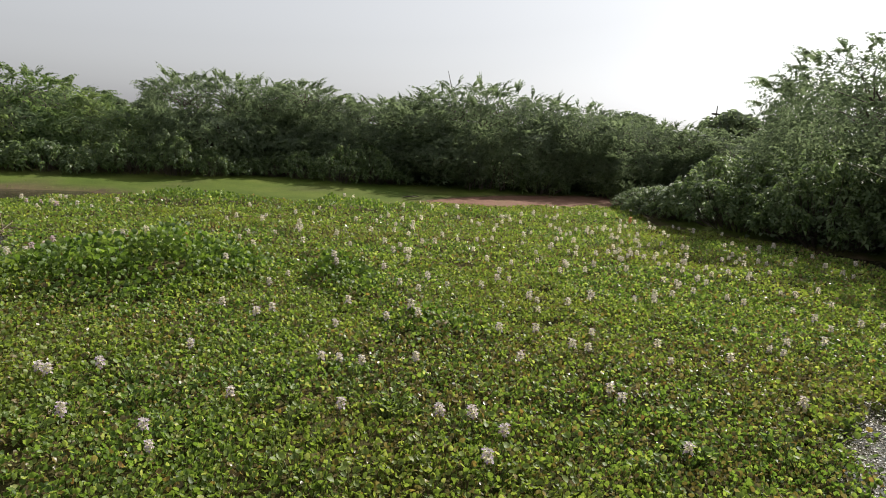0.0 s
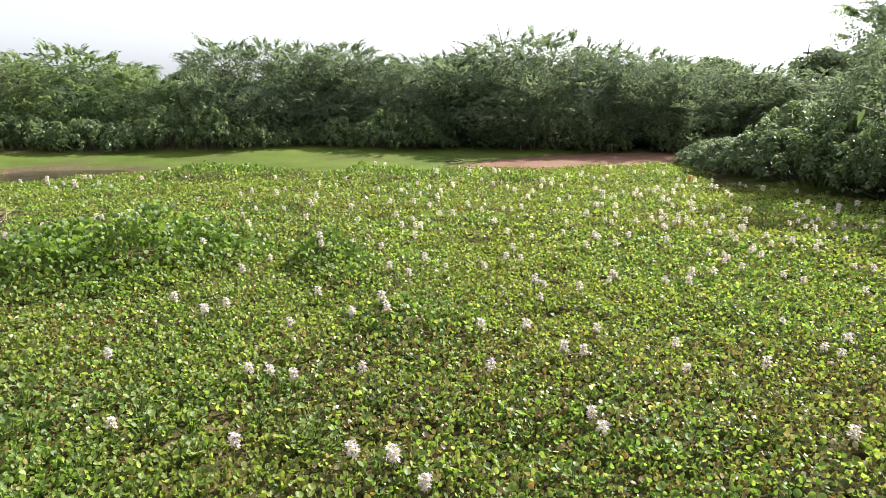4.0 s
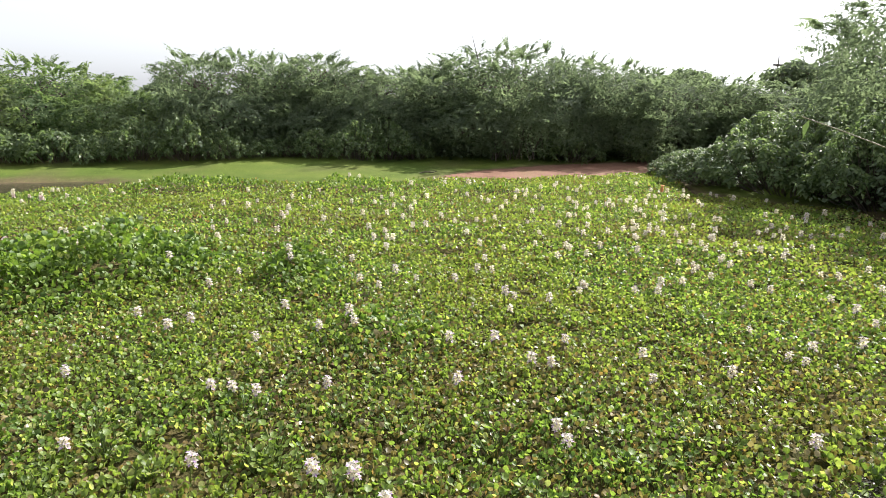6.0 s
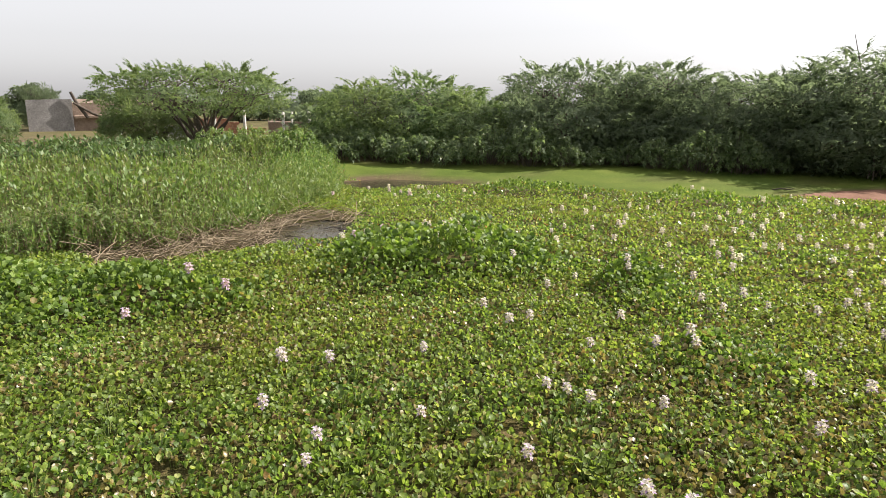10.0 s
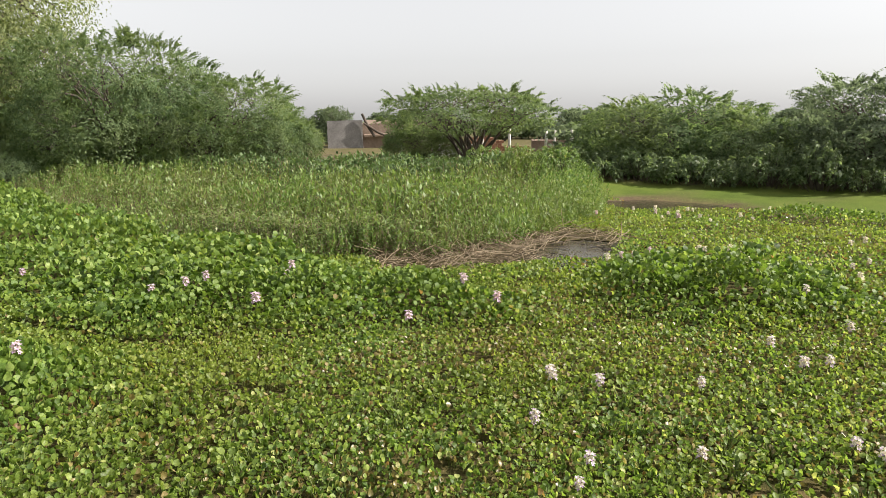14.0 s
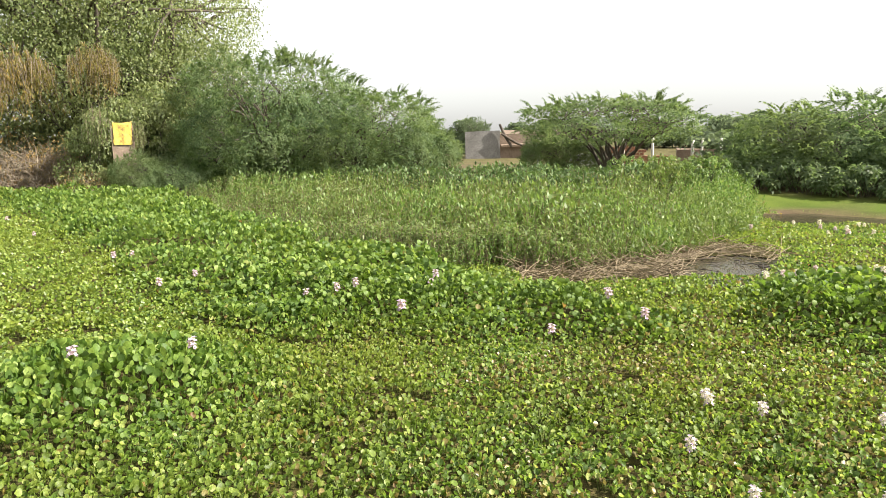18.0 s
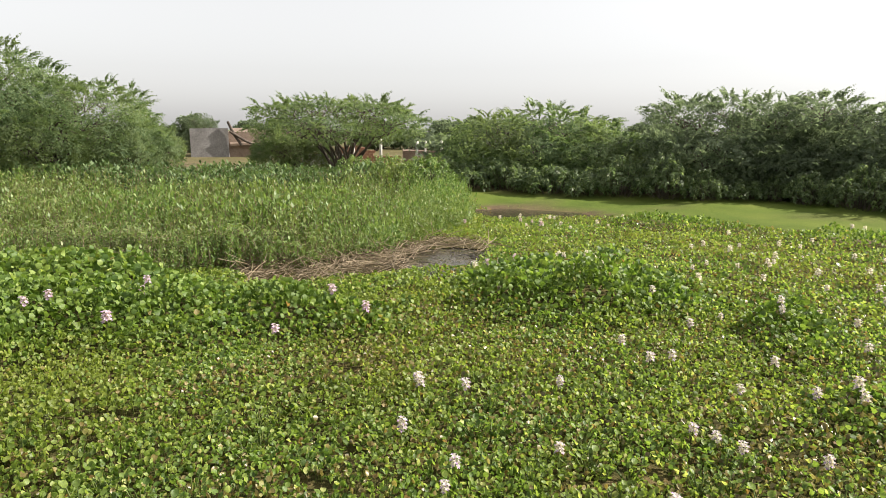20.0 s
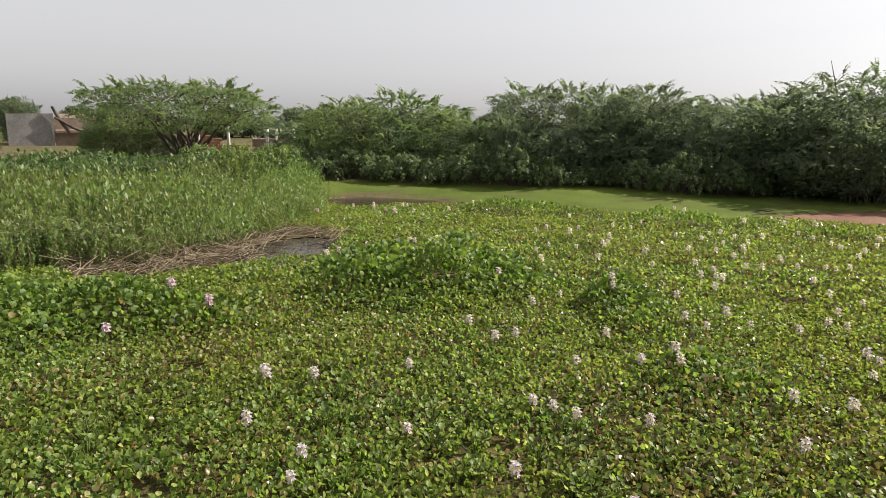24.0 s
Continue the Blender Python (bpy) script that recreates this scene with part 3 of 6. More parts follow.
def hyacinth_leaves(soup, px, py, shape_of, size_lo, size_hi, stalks, loose=1.0):
    top, rank = leaf_top(px, py)
    n = len(px)
    # thin spots where the dark bed shows through
    gap = 0.45 * ripple(px, py, 2.7, 41) + 0.9 * ripple(px, py, 9.0, 42)
    keep = (gap < 1.15 - 0.5 * rng.random(n)) | (rank > 0.4)
    keep &= (rng.random(n) > 0.45 * rank) & (rng.random(n) > 0.25 * bell(px, py, -5.6, 1.4, 3.2, 2.8))
    px, py, top, rank = px[keep], py[keep], top[keep], rank[keep]
    n = len(px)
    z = top * rng.uniform(0.35, 1.0, n) ** 0.7
    yaw = rng.uniform(0, 2 * np.pi, n)
    pitch = np.radians(rng.normal(46, 28, n) * (1 - 0.3 * rank) + 32 * rank)
    roll = np.radians(rng.normal(0, 32, n))
    size = rng.uniform(size_lo, size_hi, n) * (1 + np.where(py > 12, 0.3, 0.65) * rank)
    size = size * (1 + 0.2 * bell(px, py, -5.6, 1.4, 3.2, 2.8))
    turns = turns_from(yaw, pitch, roll)
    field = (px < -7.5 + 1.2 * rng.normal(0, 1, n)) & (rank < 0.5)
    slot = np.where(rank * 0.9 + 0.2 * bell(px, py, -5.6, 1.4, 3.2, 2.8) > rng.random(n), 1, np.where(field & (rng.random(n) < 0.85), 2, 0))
    if loose > 1:
        size = size * loose
    worn_dim = 0.2 * bell(px, py, 3.4, 3.4, 2.6, 2.4) + 0.05 * (px > 0) + 0.05 * (px > -3)
    # Near left: real brown leaves, plus the lens falloff put into their colour.
    worn_dim = worn_dim + (0.22 * bell(px, py, -1.8, 4.6, 3.4, 2.6) + 0.12 * (px > -4)) * np.clip(0.5 + 1.1 * ripple(px, py, 1.7, 43), 0, 1.4)
    slot = np.where((slot == 0) & (rng.random(n) < worn_dim), 4, slot)
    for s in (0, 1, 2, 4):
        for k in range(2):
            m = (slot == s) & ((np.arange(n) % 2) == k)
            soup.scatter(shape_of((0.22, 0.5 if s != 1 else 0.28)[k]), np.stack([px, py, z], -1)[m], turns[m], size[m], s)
    if stalks:
        m = rng.random(n) < 0.3
        w = np.stack([np.full(n, 0.006), np.full(n, 0.006), z], -1)
        foot = np.stack([px, py, np.zeros(n)], -1)
        soup.scatter(STALK, foot[m], turns_from(yaw[m], 0 * yaw[m], 0 * yaw[m]), w[m], 3)


carpet = Soup()
px, py = scatter_places(360000, -9.5, 9.5, -4.0, 9.6)
d = np.hypot(px - 0.2, py)
near = (d <= 4.3) | ((d < 8) & (bell(px, py, -5.6, 1.4, 3.2, 2.8) > 0.25))
m = (d > 2.3) & near & (py > 0.6 - 0.5 * np.abs(px))
hyacinth_leaves(carpet, px[m], py[m], round_leaf, 0.023, 0.044, True)
m = (~near & (d < 9.5)) | (d <= 2.3)
hyacinth_leaves(carpet, px[m], py[m], simple_leaf, 0.026, 0.048, False)
px, py = scatter_places(450000, -20, 13, -3.5, 19)
d = np.hypot(px - 0.2, py)
m = (d > 9.3) & (d < 12)
hyacinth_leaves(carpet, px[m], py[m], simple_leaf, 0.035, 0.059, False)
m = d >= 12
hyacinth_leaves(carpet, px[m], py[m], lambda cup: TINY, 0.041, 0.068, False)
px, py = scatter_places(110000, -40, -17, -4, 11)
hyacinth_leaves(carpet, px, py, lambda cup: TINY, 0.055, 0.09, False)

mat = thing("water_hyacinth_mat", (0, 0, 0), "dense bright green carpet of water hyacinth leaves on the pond", "water plants", kind="stuff")
HY = [HYACINTH, HYACINTH_TALL, FLOAT_LEAF, PETIOLE, HYACINTH_OLD]
part("leaf_carpet", carpet.mesh("leaf_carpet", HY), mat, kind="stuff")


def rosette_mesh(k):
    r, soup = np.random.default_rng(100 + k), Soup()
    n = 9
    yaw = np.arange(n) * 2.4 + r.uniform(0, 6)
    out, z = r.uniform(0.02, 0.1, n), r.uniform(0.06, 0.14, n)
    where = np.stack([-np.sin(yaw) * out, np.cos(yaw) * out, z], -1)
    turns = turns_from(yaw, np.radians(r.normal(30, 15, n)), np.radians(r.normal(0, 15, n)))
    size = r.uniform(0.028, 0.05, n)
    soup.scatter(round_leaf(0.35), where, turns, size, 0)
    for i in range(n):
        tube(soup, [(0, 0, -0.02), where[i] * (0.7, 0.7, 0.6), where[i]], [0.004, 0.005, 0.003], 4, 1)
    return soup.mesh("rosette", [HYACINTH, PETIOLE])


ROSETTES = [rosette_mesh(k) for k in range(8)]
made = 0
px, py = scatter_places(5000, -6.5, 6.5, 1.6, 5.4)
_, rank = leaf_top(px, py)
for x, y, rk in zip(px, py, rank):
    if 2.6 < math.hypot(x - 0.2, y) < 5.6 and rk < 0.3 and made < 290:
        ob = part("rosette", ROSETTES[made % 8], mat)
        ob.matrix_basis = pose(x, y, 0.02, 0, 0, rng.uniform(0, 360)) @ Matrix.Scale(rng.uniform(0.8, 1.2), 4)
        made += 1


# ---- hyacinth flowers ----
def floret_mesh(petal):
    soup, r = Soup(), np.random.default_rng(5)
    for k in range(6):
        a = k * math.pi / 3
        t = turns_from(np.array([a]), np.radians([28.0]), np.radians([r.normal(0, 8)]))
        v = np.array([(0, 0, 0), (0, 0.55, 0.02), (0, 1, -0.04), (-0.26, 0.55, 0.08), (0.26, 0.55, 0.08)])
        soup.scatter((v, np.array([(0, 1, 2, 3), (0, 4, 2, 1)])), [(0, 0, 0)], t, np.array([0.034]), 1 if k == 0 else 0)
    return soup.mesh("floret", [petal, PETAL_EYE])


FLORET, FLORET_PINK = floret_mesh(PETAL), floret_mesh(PETAL_PINK)


def spike_places(k, tall):
    r = np.random.default_rng(300 + k)
    n = 11 + k % 3
    zz = np.linspace(0.0, tall, n)
    a = np.arange(n) * 2.4 + r.uniform(0, 6)
    return [(math.cos(b) * 0.022, math.sin(b) * 0.022, z, math.degrees(b) - 90, 62 - 50 * z / tall) for b, z in zip(a, zz)]


def flower_stalk_mesh(h):
    soup = Soup()
    tube(soup, [(0, 0, 0), (0.006, 0.004, h * 0.5), (0, 0, h), (0, 0, h + 0.09)], [0.007, 0.006, 0.006, 0.003], 5)
    return soup.mesh("stalk", [PETIOLE])


FSTALK = flower_stalk_mesh(0.2)


def bloom_mesh(k, petal):
    soup, base = Soup(), FLORET
    fv = np.array([v.co[:] for v in base.vertices])
    fq = np.array([p.vertices[:] for p in base.polygons])
    fs = np.array([p.material_index for p in base.polygons])
    for x, y, z, yaw, tip in spike_places(k, 0.085):
        m = np.array(pose(0, 0, 0, 0, 0, yaw).to_3x3() @ Matrix.Rotation(radians(-tip), 3, "X"))
        v = fv @ m.T + (x, y, z)
        for s in (0, 1):
            soup.add(v, fq[fs == s], s)
    return soup.mesh("bloom", [petal, PETAL_EYE])


BLOOMS, BLOOMS_PINK = [bloom_mesh(k, PETAL) for k in range(4)], [bloom_mesh(k, PETAL_PINK) for k in range(4)]
FLABEL = "pale lilac water hyacinth flower spike above the leaves"
FLABEL_PINK = "pink-lilac water hyacinth flower spike among tall leaves"
FGROUP = "water hyacinth flowers"


def flower(x, y, k, split, size=1.0):
    h, _ = leaf_top(np.array([x]), np.array([y]))
    z = max(0.0, float(h[0]) - 0.16)
    ob = thing("water_hyacinth_flower", (x, y, z), FLABEL_PINK if x < -3 else FLABEL, "flower", FGROUP)
    ob.matrix_basis = pose(x, y, z, (k * 37 % 13) - 6, (k * 53 % 15) - 7, k * 71 % 360) @ Matrix.Scale(size, 4)
    part("stalk", FSTALK, ob)
    if split:
        bloom = new("bloom")
        bloom.parent = ob
        bloom.location = (0, 0, 0.2)
        for fx, fy, fz, yaw, tip in spike_places(k, 0.085):
            f = part("floret", FLORET_PINK if x < -3 else FLORET, bloom)
            f.matrix_basis = Matrix.Translation((fx, fy, fz)) @ pose(0, 0, 0, 0, 0, yaw) @ Matrix.Rotation(radians(-tip), 4, "X")
    else:
        part("bloom", (BLOOMS_PINK if x < -3 else BLOOMS)[k % 4], ob).location = (0, 0, 0.2)
    return ob


MIDDLE = [(1.36, 5.97), (1.61, 7.77), (0.1, 5.08), (0.29, 5.04), (0.46, 4.87), (0.97, 4.91), (1.98, 4.7), (2.99, 6.3), (2.4, 3.83), (2.38, 3.65), (2.67, 4.93),
          (2.81, 4.85), (3.18, 5.39), (2.56, 5.55), (1.04, 6.16), (0.47, 6.12), (0.73, 6.86), (-0.36, 6.52), (-0.16, 6.69), (-0.71, 6.96), (-1.01, 5.66),
          (-1.71, 5.19), (-2.07, 5.01), (-1.85, 4.23), (-1.29, 3.92), (-1.23, 3.6), (-0.7, 4.34), (0.07, 3.96), (0.81, 3.66), (1.01, 3.56), (4.16, 6.96), (3.51, 6.48),
          (4.98, 6.72), (4.82, 6.44), (3.66, 4.83), (3.49, 4.44), (2.76, 7.56), (3.34, 7.88), (3.13, 7.92), (3.4, 8.46), (2.34, 7.79), (1.79, 7.49), (2.13, 5.59)]
RIGHT = [(8.44, 9.22), (8.63, 9.29), (8.88, 9.42), (8.83, 9.23), (9.05, 9.35), (8.47, 8.91), (8.33, 8.57), (8.88, 8.82), (8.99, 8.68), (9.45, 8.71), (9.46, 8.59), (7.34, 8.39), (7.7, 9.35), (6.71, 7.86),
         (6.53, 7.66), (6.47, 7.36), (7.51, 7.59), (7.72, 7.76), (8.31, 7.97), (7.38, 7.94), (6.9, 8.6), (6.71, 8.27), (6.74, 8.69), (6.94, 9.32), (6.63, 8.78), (5.84, 7.63), (6.03, 7.55), (5.99, 7.41),
         (5.83, 7.27), (5.81, 6.93), (6.08, 6.47), (6.16, 6.27), (7.33, 6.74), (7.33, 6.49), (5.71, 8.39), (6.63, 9.59), (6.82, 9.66), (6.68, 9.28), (7.41, 10.41), (7.34, 10.93), (6.19, 9.25), (8.14, 10.7)]
SHORE = [(7.53, 11.51), (5.28, 8.78), (4.8, 8.87), (5.48, 9.6), (4.44, 8.38), (5.89, 11.12), (6.52, 12.06), (7.21, 12.6), (9.98, 8.97), (9.98, 8.31), (9.78, 7.78), (11.04, 8.51), (9.96, 7.67), (8.0, 6.72),
         (6.56, 5.79), (7.39, 5.92), (6.83, 5.06), (6.35, 5.04), (5.73, 4.56), (7.27, 5.09), (7.46, 4.98), (9.59, 6.18), (9.37, 5.89), (10.34, 6.68), (4.88, 4.57), (4.92, 4.42), (5.21, 4.62), (4.99, 5.2),
         (1.13, 3.29), (0.86, 2.89), (2.31, 2.73), (3.88, 3.22), (5.09, 3.3), (4.12, 4.29), (6.16, 3.88), (6.88, 3.7), (7.23, 3.71), (7.58, 3.51), (5.05, 6.74), (8.79, 4.53), (9.67, 5.2), (9.97, 5.79)]
LEFT = [(-7.16, 4.6), (-6.73, 4.81), (-6.61, 5.02), (-5.77, 5.01), (-6.36, 6.12), (-5.85, 5.68), (-9.64, 3.69), (-9.7, 4.3), (-6.45, 1.66), (-6.01, 2.58), (-4.1, 6.9),
        (-3.5, 6.55), (-4.13, 5.72), (-2.15, 5.15), (-17.4, 3.95), (-21.5, 4.27), (-13.17, 1.28), (-11.86, 4.13), (-12.77, 4.13)]
fk = 0
for x, y in MIDDLE + RIGHT + SHORE + LEFT:
    flower(x, y, fk, math.hypot(x, y) < 7.2, random.uniform(0.68, 0.95) * (1.35 if x < -3 else 1.0))
    fk += 1
# the rest of the bloom: thick over the middle and far part, sparse elsewhere
sown = 0
for _ in range(4000):
    x, y = random.uniform(-6.5, 12.5), random.uniform(3.2, 17.5)
    dense = 0.55 * math.exp(-(((x - 5.5) / 4.2) ** 2 + ((y - 10.5) / 5.0) ** 2)) + 0.9 * math.exp(-(((x + 2.2) / 1.3) ** 2 + ((y - 10.4) / 0.8) ** 2))
    dense += 0.5 * math.exp(-(((x + 4.5) / 2.0) ** 2 + ((y - 15.3) / 0.6) ** 2)) + 0.12 * math.exp(-(((x - 0.8) / 1.5) ** 2 + ((y - 8.4) / 1.5) ** 2))
    if math.hypot(x, y) < 7.5 or (x > 4.5 and y < 9.5):
        dense *= 0.15
    ax_, ay_ = np.array([x]), np.array([y])
    if random.random() < dense * 0.5 and inside(ax_, ay_, POND)[0] and not any(inside(ax_, ay_, h)[0] for h in MAT_HOLES) and not inside(ax_, ay_, RED)[0]:
        flower(x, y, fk, False, random.uniform(0.7, 1.0))
        fk += 1
        sown += 1
    if sown >= 105:
        break
# the farthest bloom, too small to count
far_bloom = Soup()
bv = [(np.array([v.co[:] for v in me.vertices]), np.array([p.vertices[:] for p in me.polygons])) for me in BLOOMS]
px, py = scatter_places(2600, -6.5, 12.0, 9.0, 17.4)
dense = np.exp(-(((px - 5.5) / 4.5) ** 2 + ((py - 12.5) / 3.6) ** 2)) + 1.6 * np.exp(-(((px + 4.3) / 1.6) ** 2 + ((py - 16.2) / 0.7) ** 2)) + 1.3 * np.exp(-(((px + 2.3) / 1.3) ** 2 + ((py - 10.3) / 0.7) ** 2))
m = rng.random(len(px)) < dense * 0.13
px, py = px[m], py[m]
top, _ = leaf_top(px, py)
for k in range(4):
    m = np.arange(len(px)) % 4 == k
    far_bloom.scatter(bv[k], np.stack([px, py, top + 0.02], -1)[m], turns_from(rng.uniform(0, 6.3, m.sum()), rng.normal(0, 0.15, m.sum()), rng.normal(0, 0.15, m.sum())), rng.uniform(0.75, 1.15, m.sum()))
tagged(new("far_flowers", far_bloom.mesh("far_flowers", [PETAL])), "pale lilac hyacinth blossom scattered over the far mat", "flowers", kind="stuff")


# ---- trees ----
def spray_shape(k):
    """A fan of arching feathery plumes along y, each a thin twig with a comb of narrow leaflets across it."""
    r, soup = np.random.default_rng(500 + k), Soup()
    for i in range(5):
        ang = (-0.62, -0.3, 0.02, 0.33, 0.66)[i] + r.normal(0, 0.08)
        ln, start = r.uniform(0.55, 0.8) if i != 2 else 1.0, (0.25, 0.1, 0.0, 0.14, 0.3)[i]
        u = np.linspace(0, 1, 6)
        bend = ang * (1 - 0.55 * u)
        x, y = np.sin(bend) * u * ln, start + np.cos(bend) * u * ln
        z = 0.16 * np.sin(u * 2.2) * ln - 0.2 * u ** 3 + r.normal(0, 0.03)
        for a in range(0, 5, 2):
            b = min(a + 2, 5)
            soup.add([(x[a] - 0.007, y[a], z[a]), (x[a] + 0.007, y[a], z[a]), (x[b] + 0.004, y[b], z[b]), (x[b] - 0.004, y[b], z[b])], [(0, 1, 2, 3)])
        n = 12 if i == 2 else 9
        t = np.linspace(0.12, 1.0, n) + r.normal(0, 0.02, n)
        px_, py_, pz_ = np.interp(t, u, x), np.interp(t, u, y), np.interp(t, u, z)
        wide = 0.13 * np.sin(np.pi * np.clip(0.25 + 0.7 * t, 0, 1)) ** 0.5 * r.uniform(0.7, 1.2, n)
        comb = np.array([(-0.5, -0.12, -0.1), (0, -0.13, 0), (0.5, -0.1, -0.1), (0, 0.14, 0.02)]), np.array([(0, 1, 2, 3)])
        soup.scatter(comb, np.stack([px_, py_, pz_], -1), turns_from(-np.interp(t, u, bend) * 0.6 + r.normal(0, 0.35, n), r.normal(0, 0.35, n), r.normal(0, 0.4, n)), np.stack([wide * 2, wide * 2.4, wide * 2], -1))
    return np.concatenate(soup.v), np.concatenate(soup.q)


LEAFLET = np.array([(0, 0, 0), (0.24, 0.5, 0.04), (0, 1, 0), (-0.24, 0.5, 0.04)], float), np.array([(0, 1, 2, 3)])
SPRAYS = [spray_shape(k) for k in range(3)]


def turns_facing(d, spin):
    """Rotation matrices whose z axis lies along d, turned about it by spin."""
    d = d / np.linalg.norm(d, axis=1, keepdims=True)
    x = np.cross(d, [0.13, 0.29, 0.95])
    x /= np.linalg.norm(x, axis=1, keepdims=True) + 1e-9
    y = np.cross(d, x)
    c, s = np.cos(spin)[:, None], np.sin(spin)[:, None]
    return np.stack([c * x + s * y, c * y - s * x, d], -1)


def buried(where, lobes, but, depth):
    """Which places lie well inside another lobe of the crown."""
    hid = np.zeros(len(where), bool)
    for k, (c, rad) in enumerate(lobes):
        if k != but:
            hid |= (((where - c) / rad) ** 2).sum(1) < depth * depth
    return hid


def limb_points(a, b, r, sag=0.15, n=5):
    a, b = np.array(a, float), np.array(b, float)
    t = np.linspace(0, 1, n)[:, None]
    side = r.normal(0, 1, 3) * np.linalg.norm(b - a) * 0.07
    lift = np.array([0, 0, np.linalg.norm(b - a) * sag])
    return a + (b - a) * t + (side + lift) * np.sin(np.pi * t)


def lobes_of(r, height, radius, count, low, flat):
    out = []
    for i in range(count):
        a = i * 2.4 + r.uniform(-0.4, 0.4)
        d = radius * 0.72 * math.sqrt((i + 0.3) / count)
        rr = radius * r.uniform(0.4, 0.55)
        top = height * (1 - 0.28 * (d / radius) ** 2) * r.uniform(0.88, 1.0)
        rz_ = rr * flat
        zc = top - rz_ if i % 2 == 0 else low + rz_ + max(0.0, top - 2 * rz_ - low) * r.uniform(0.0, 0.55)
        out.append((np.array([math.cos(a) * d, math.sin(a) * d, zc]), np.array([rr, rr, rz_])))
    return out


def thorn_tree(name, seed, height, radius, leaf, sprays=900, count=11, low=0.2, flat=0.6, stems=5, size=(0.5, 0.98), trunk_r=0.07, skirt=9, cover=230, airy=0.55):
    """A spreading many-stemmed thorn tree: crooked stems, limbs, lobes of small leaflets that reach the ground, and feathery sprays that stick out."""
    r = np.random.default_rng(seed)
    lobes = lobes_of(r, height, radius, count, low, flat)
    wood, crown = Soup(), Soup()
    roots = [np.array([r.normal(0, 0.3), r.normal(0, 0.3), -0.1]) for _ in range(stems)]
    for i, (c, rad) in enumerate(lobes):
        root = roots[i % stems]
        tube(wood, limb_points(root, c, r, 0.12, 7), np.linspace(trunk_r, 0.025, 7), 5)
        for _ in range(7):
            dirn = r.normal(0, 1, 3)
            dirn[2] = abs(dirn[2]) * 0.8 + 0.1
            dirn /= np.linalg.norm(dirn)
            tube(wood, limb_points(c - (0, 0, rad[2] * 0.3), c + dirn * rad * 0.95, r, 0.1, 4), np.linspace(0.022, 0.006, 4), 4)
    # low lobes that hang to the ground all round
    for i in range(skirt):
        a = i * 2 * math.pi / skirt + r.uniform(-0.2, 0.2)
        rr, rz_ = radius * r.uniform(0.3, 0.42), height * r.uniform(0.24, 0.34)
        lobes.append((np.array([math.cos(a) * radius * 0.74, math.sin(a) * radius * 0.74, low + rz_ * 0.8]), np.array([rr, rr, rz_])))
    per = sprays // len(lobes)
    for i, (c, rad) in enumerate(lobes):
        # small leaflets, facing outwards
        n = int(cover * (rad[0] * rad[1] + 2 * rad[0] * rad[2]) * 4.2)
        dirn = r.normal(0, 1, (n, 3))
        dirn[:, 2] = np.where(r.random(n) < 0.4, np.abs(dirn[:, 2]), dirn[:, 2])
        dirn /= np.linalg.norm(dirn, axis=1, keepdims=True)
        lump = 1 + 0.13 * np.sin(dirn[:, 0] * 7 + c[0] * 3) * np.sin(dirn[:, 2] * 8 + c[1] * 3) + 0.07 * np.sin(dirn[:, 1] * 15 + c[2] * 5)
        where = c + dirn * rad * (lump * r.uniform(0.55, 1.0, n) ** 0.35)[:, None]
        m = ~buried(where, lobes, i, 0.8) & (where[:, 2] > 0.04) & (r.random(n) > 0.85 * np.clip((where[:, 2] / height - airy) / 0.3, 0, 1))
        where, dirn = where[m], dirn[m]
        n = len(where)
        crown.scatter(LEAFLET, where, turns_facing(dirn + (0, 0, 0.25) + r.normal(0, 0.4, (n, 3)), r.uniform(0, 6.3, n)), r.uniform(0.08, 0.155, n), 0)
        # feathery sprays, in loose tiers
        dirn = r.normal(0, 1, (per, 3))
        dirn[:, 2] = np.abs(dirn[:, 2]) * np.where(r.random(per) < 0.75, 1, -0.8)
        dirn /= np.linalg.norm(dirn, axis=1, keepdims=True)
        where = c + dirn * rad * (r.uniform(0.75, 1.0, per))[:, None]
        step, lift = 0.42, r.uniform(0, 0.4)
        where[:, 2] += 0.45 * (np.round((where[:, 2] - lift) / step) * step + lift - where[:, 2]) + r.normal(0, 0.06, per)
        where[:, 2] = np.maximum(where[:, 2], 0.12)
        m = ~buried(where, lobes, i, 0.85)
        where, dirn = where[m], dirn[m]
        n = len(where)
        way = dirn * (1, 1, 0.35) + r.normal(0, 1, (n, 3)) * (0.4, 0.4, 0.16) + (0, 0, 0.12)
        sz = r.uniform(*size, n) * 0.72
        turn = turns_along(way, r.normal(0, 0.45, n))
        for k in range(3):
            m = np.arange(n) % 3 == k
            crown.scatter(SPRAYS[k], where[m], turn[m], sz[m], 0)
        # long shoots over the outline
        n = max(3, per // 7) if i % 2 or i >= count else per
        dirn = r.normal(0, 1, (n, 3))
        dirn[:, 2] = np.abs(dirn[:, 2]) + 0.35
        dirn /= np.linalg.norm(dirn, axis=1, keepdims=True)
        where = c + dirn * rad * 0.95
        m = ~buried(where, lobes, i, 1.0)
        where, dirn = where[m], dirn[m]
        n = len(where)
        way = dirn * (1, 1, 0.45) + r.normal(0, 0.35, (n, 3))
        sz = r.uniform(0.4, 0.8, n)
        crown.scatter(SPRAYS[0], where, turns_along(way, r.normal(0, 0.5, n)), np.stack([sz * 0.6, sz, sz * 0.8], -1), 0)
    ob = thing(name, (0, 0, 0), "", "tree")
    part("trunk", wood.mesh("trunk", [BARK]), ob)
    part("crown", crown.mesh("crown", [leaf]), ob)
    return ob


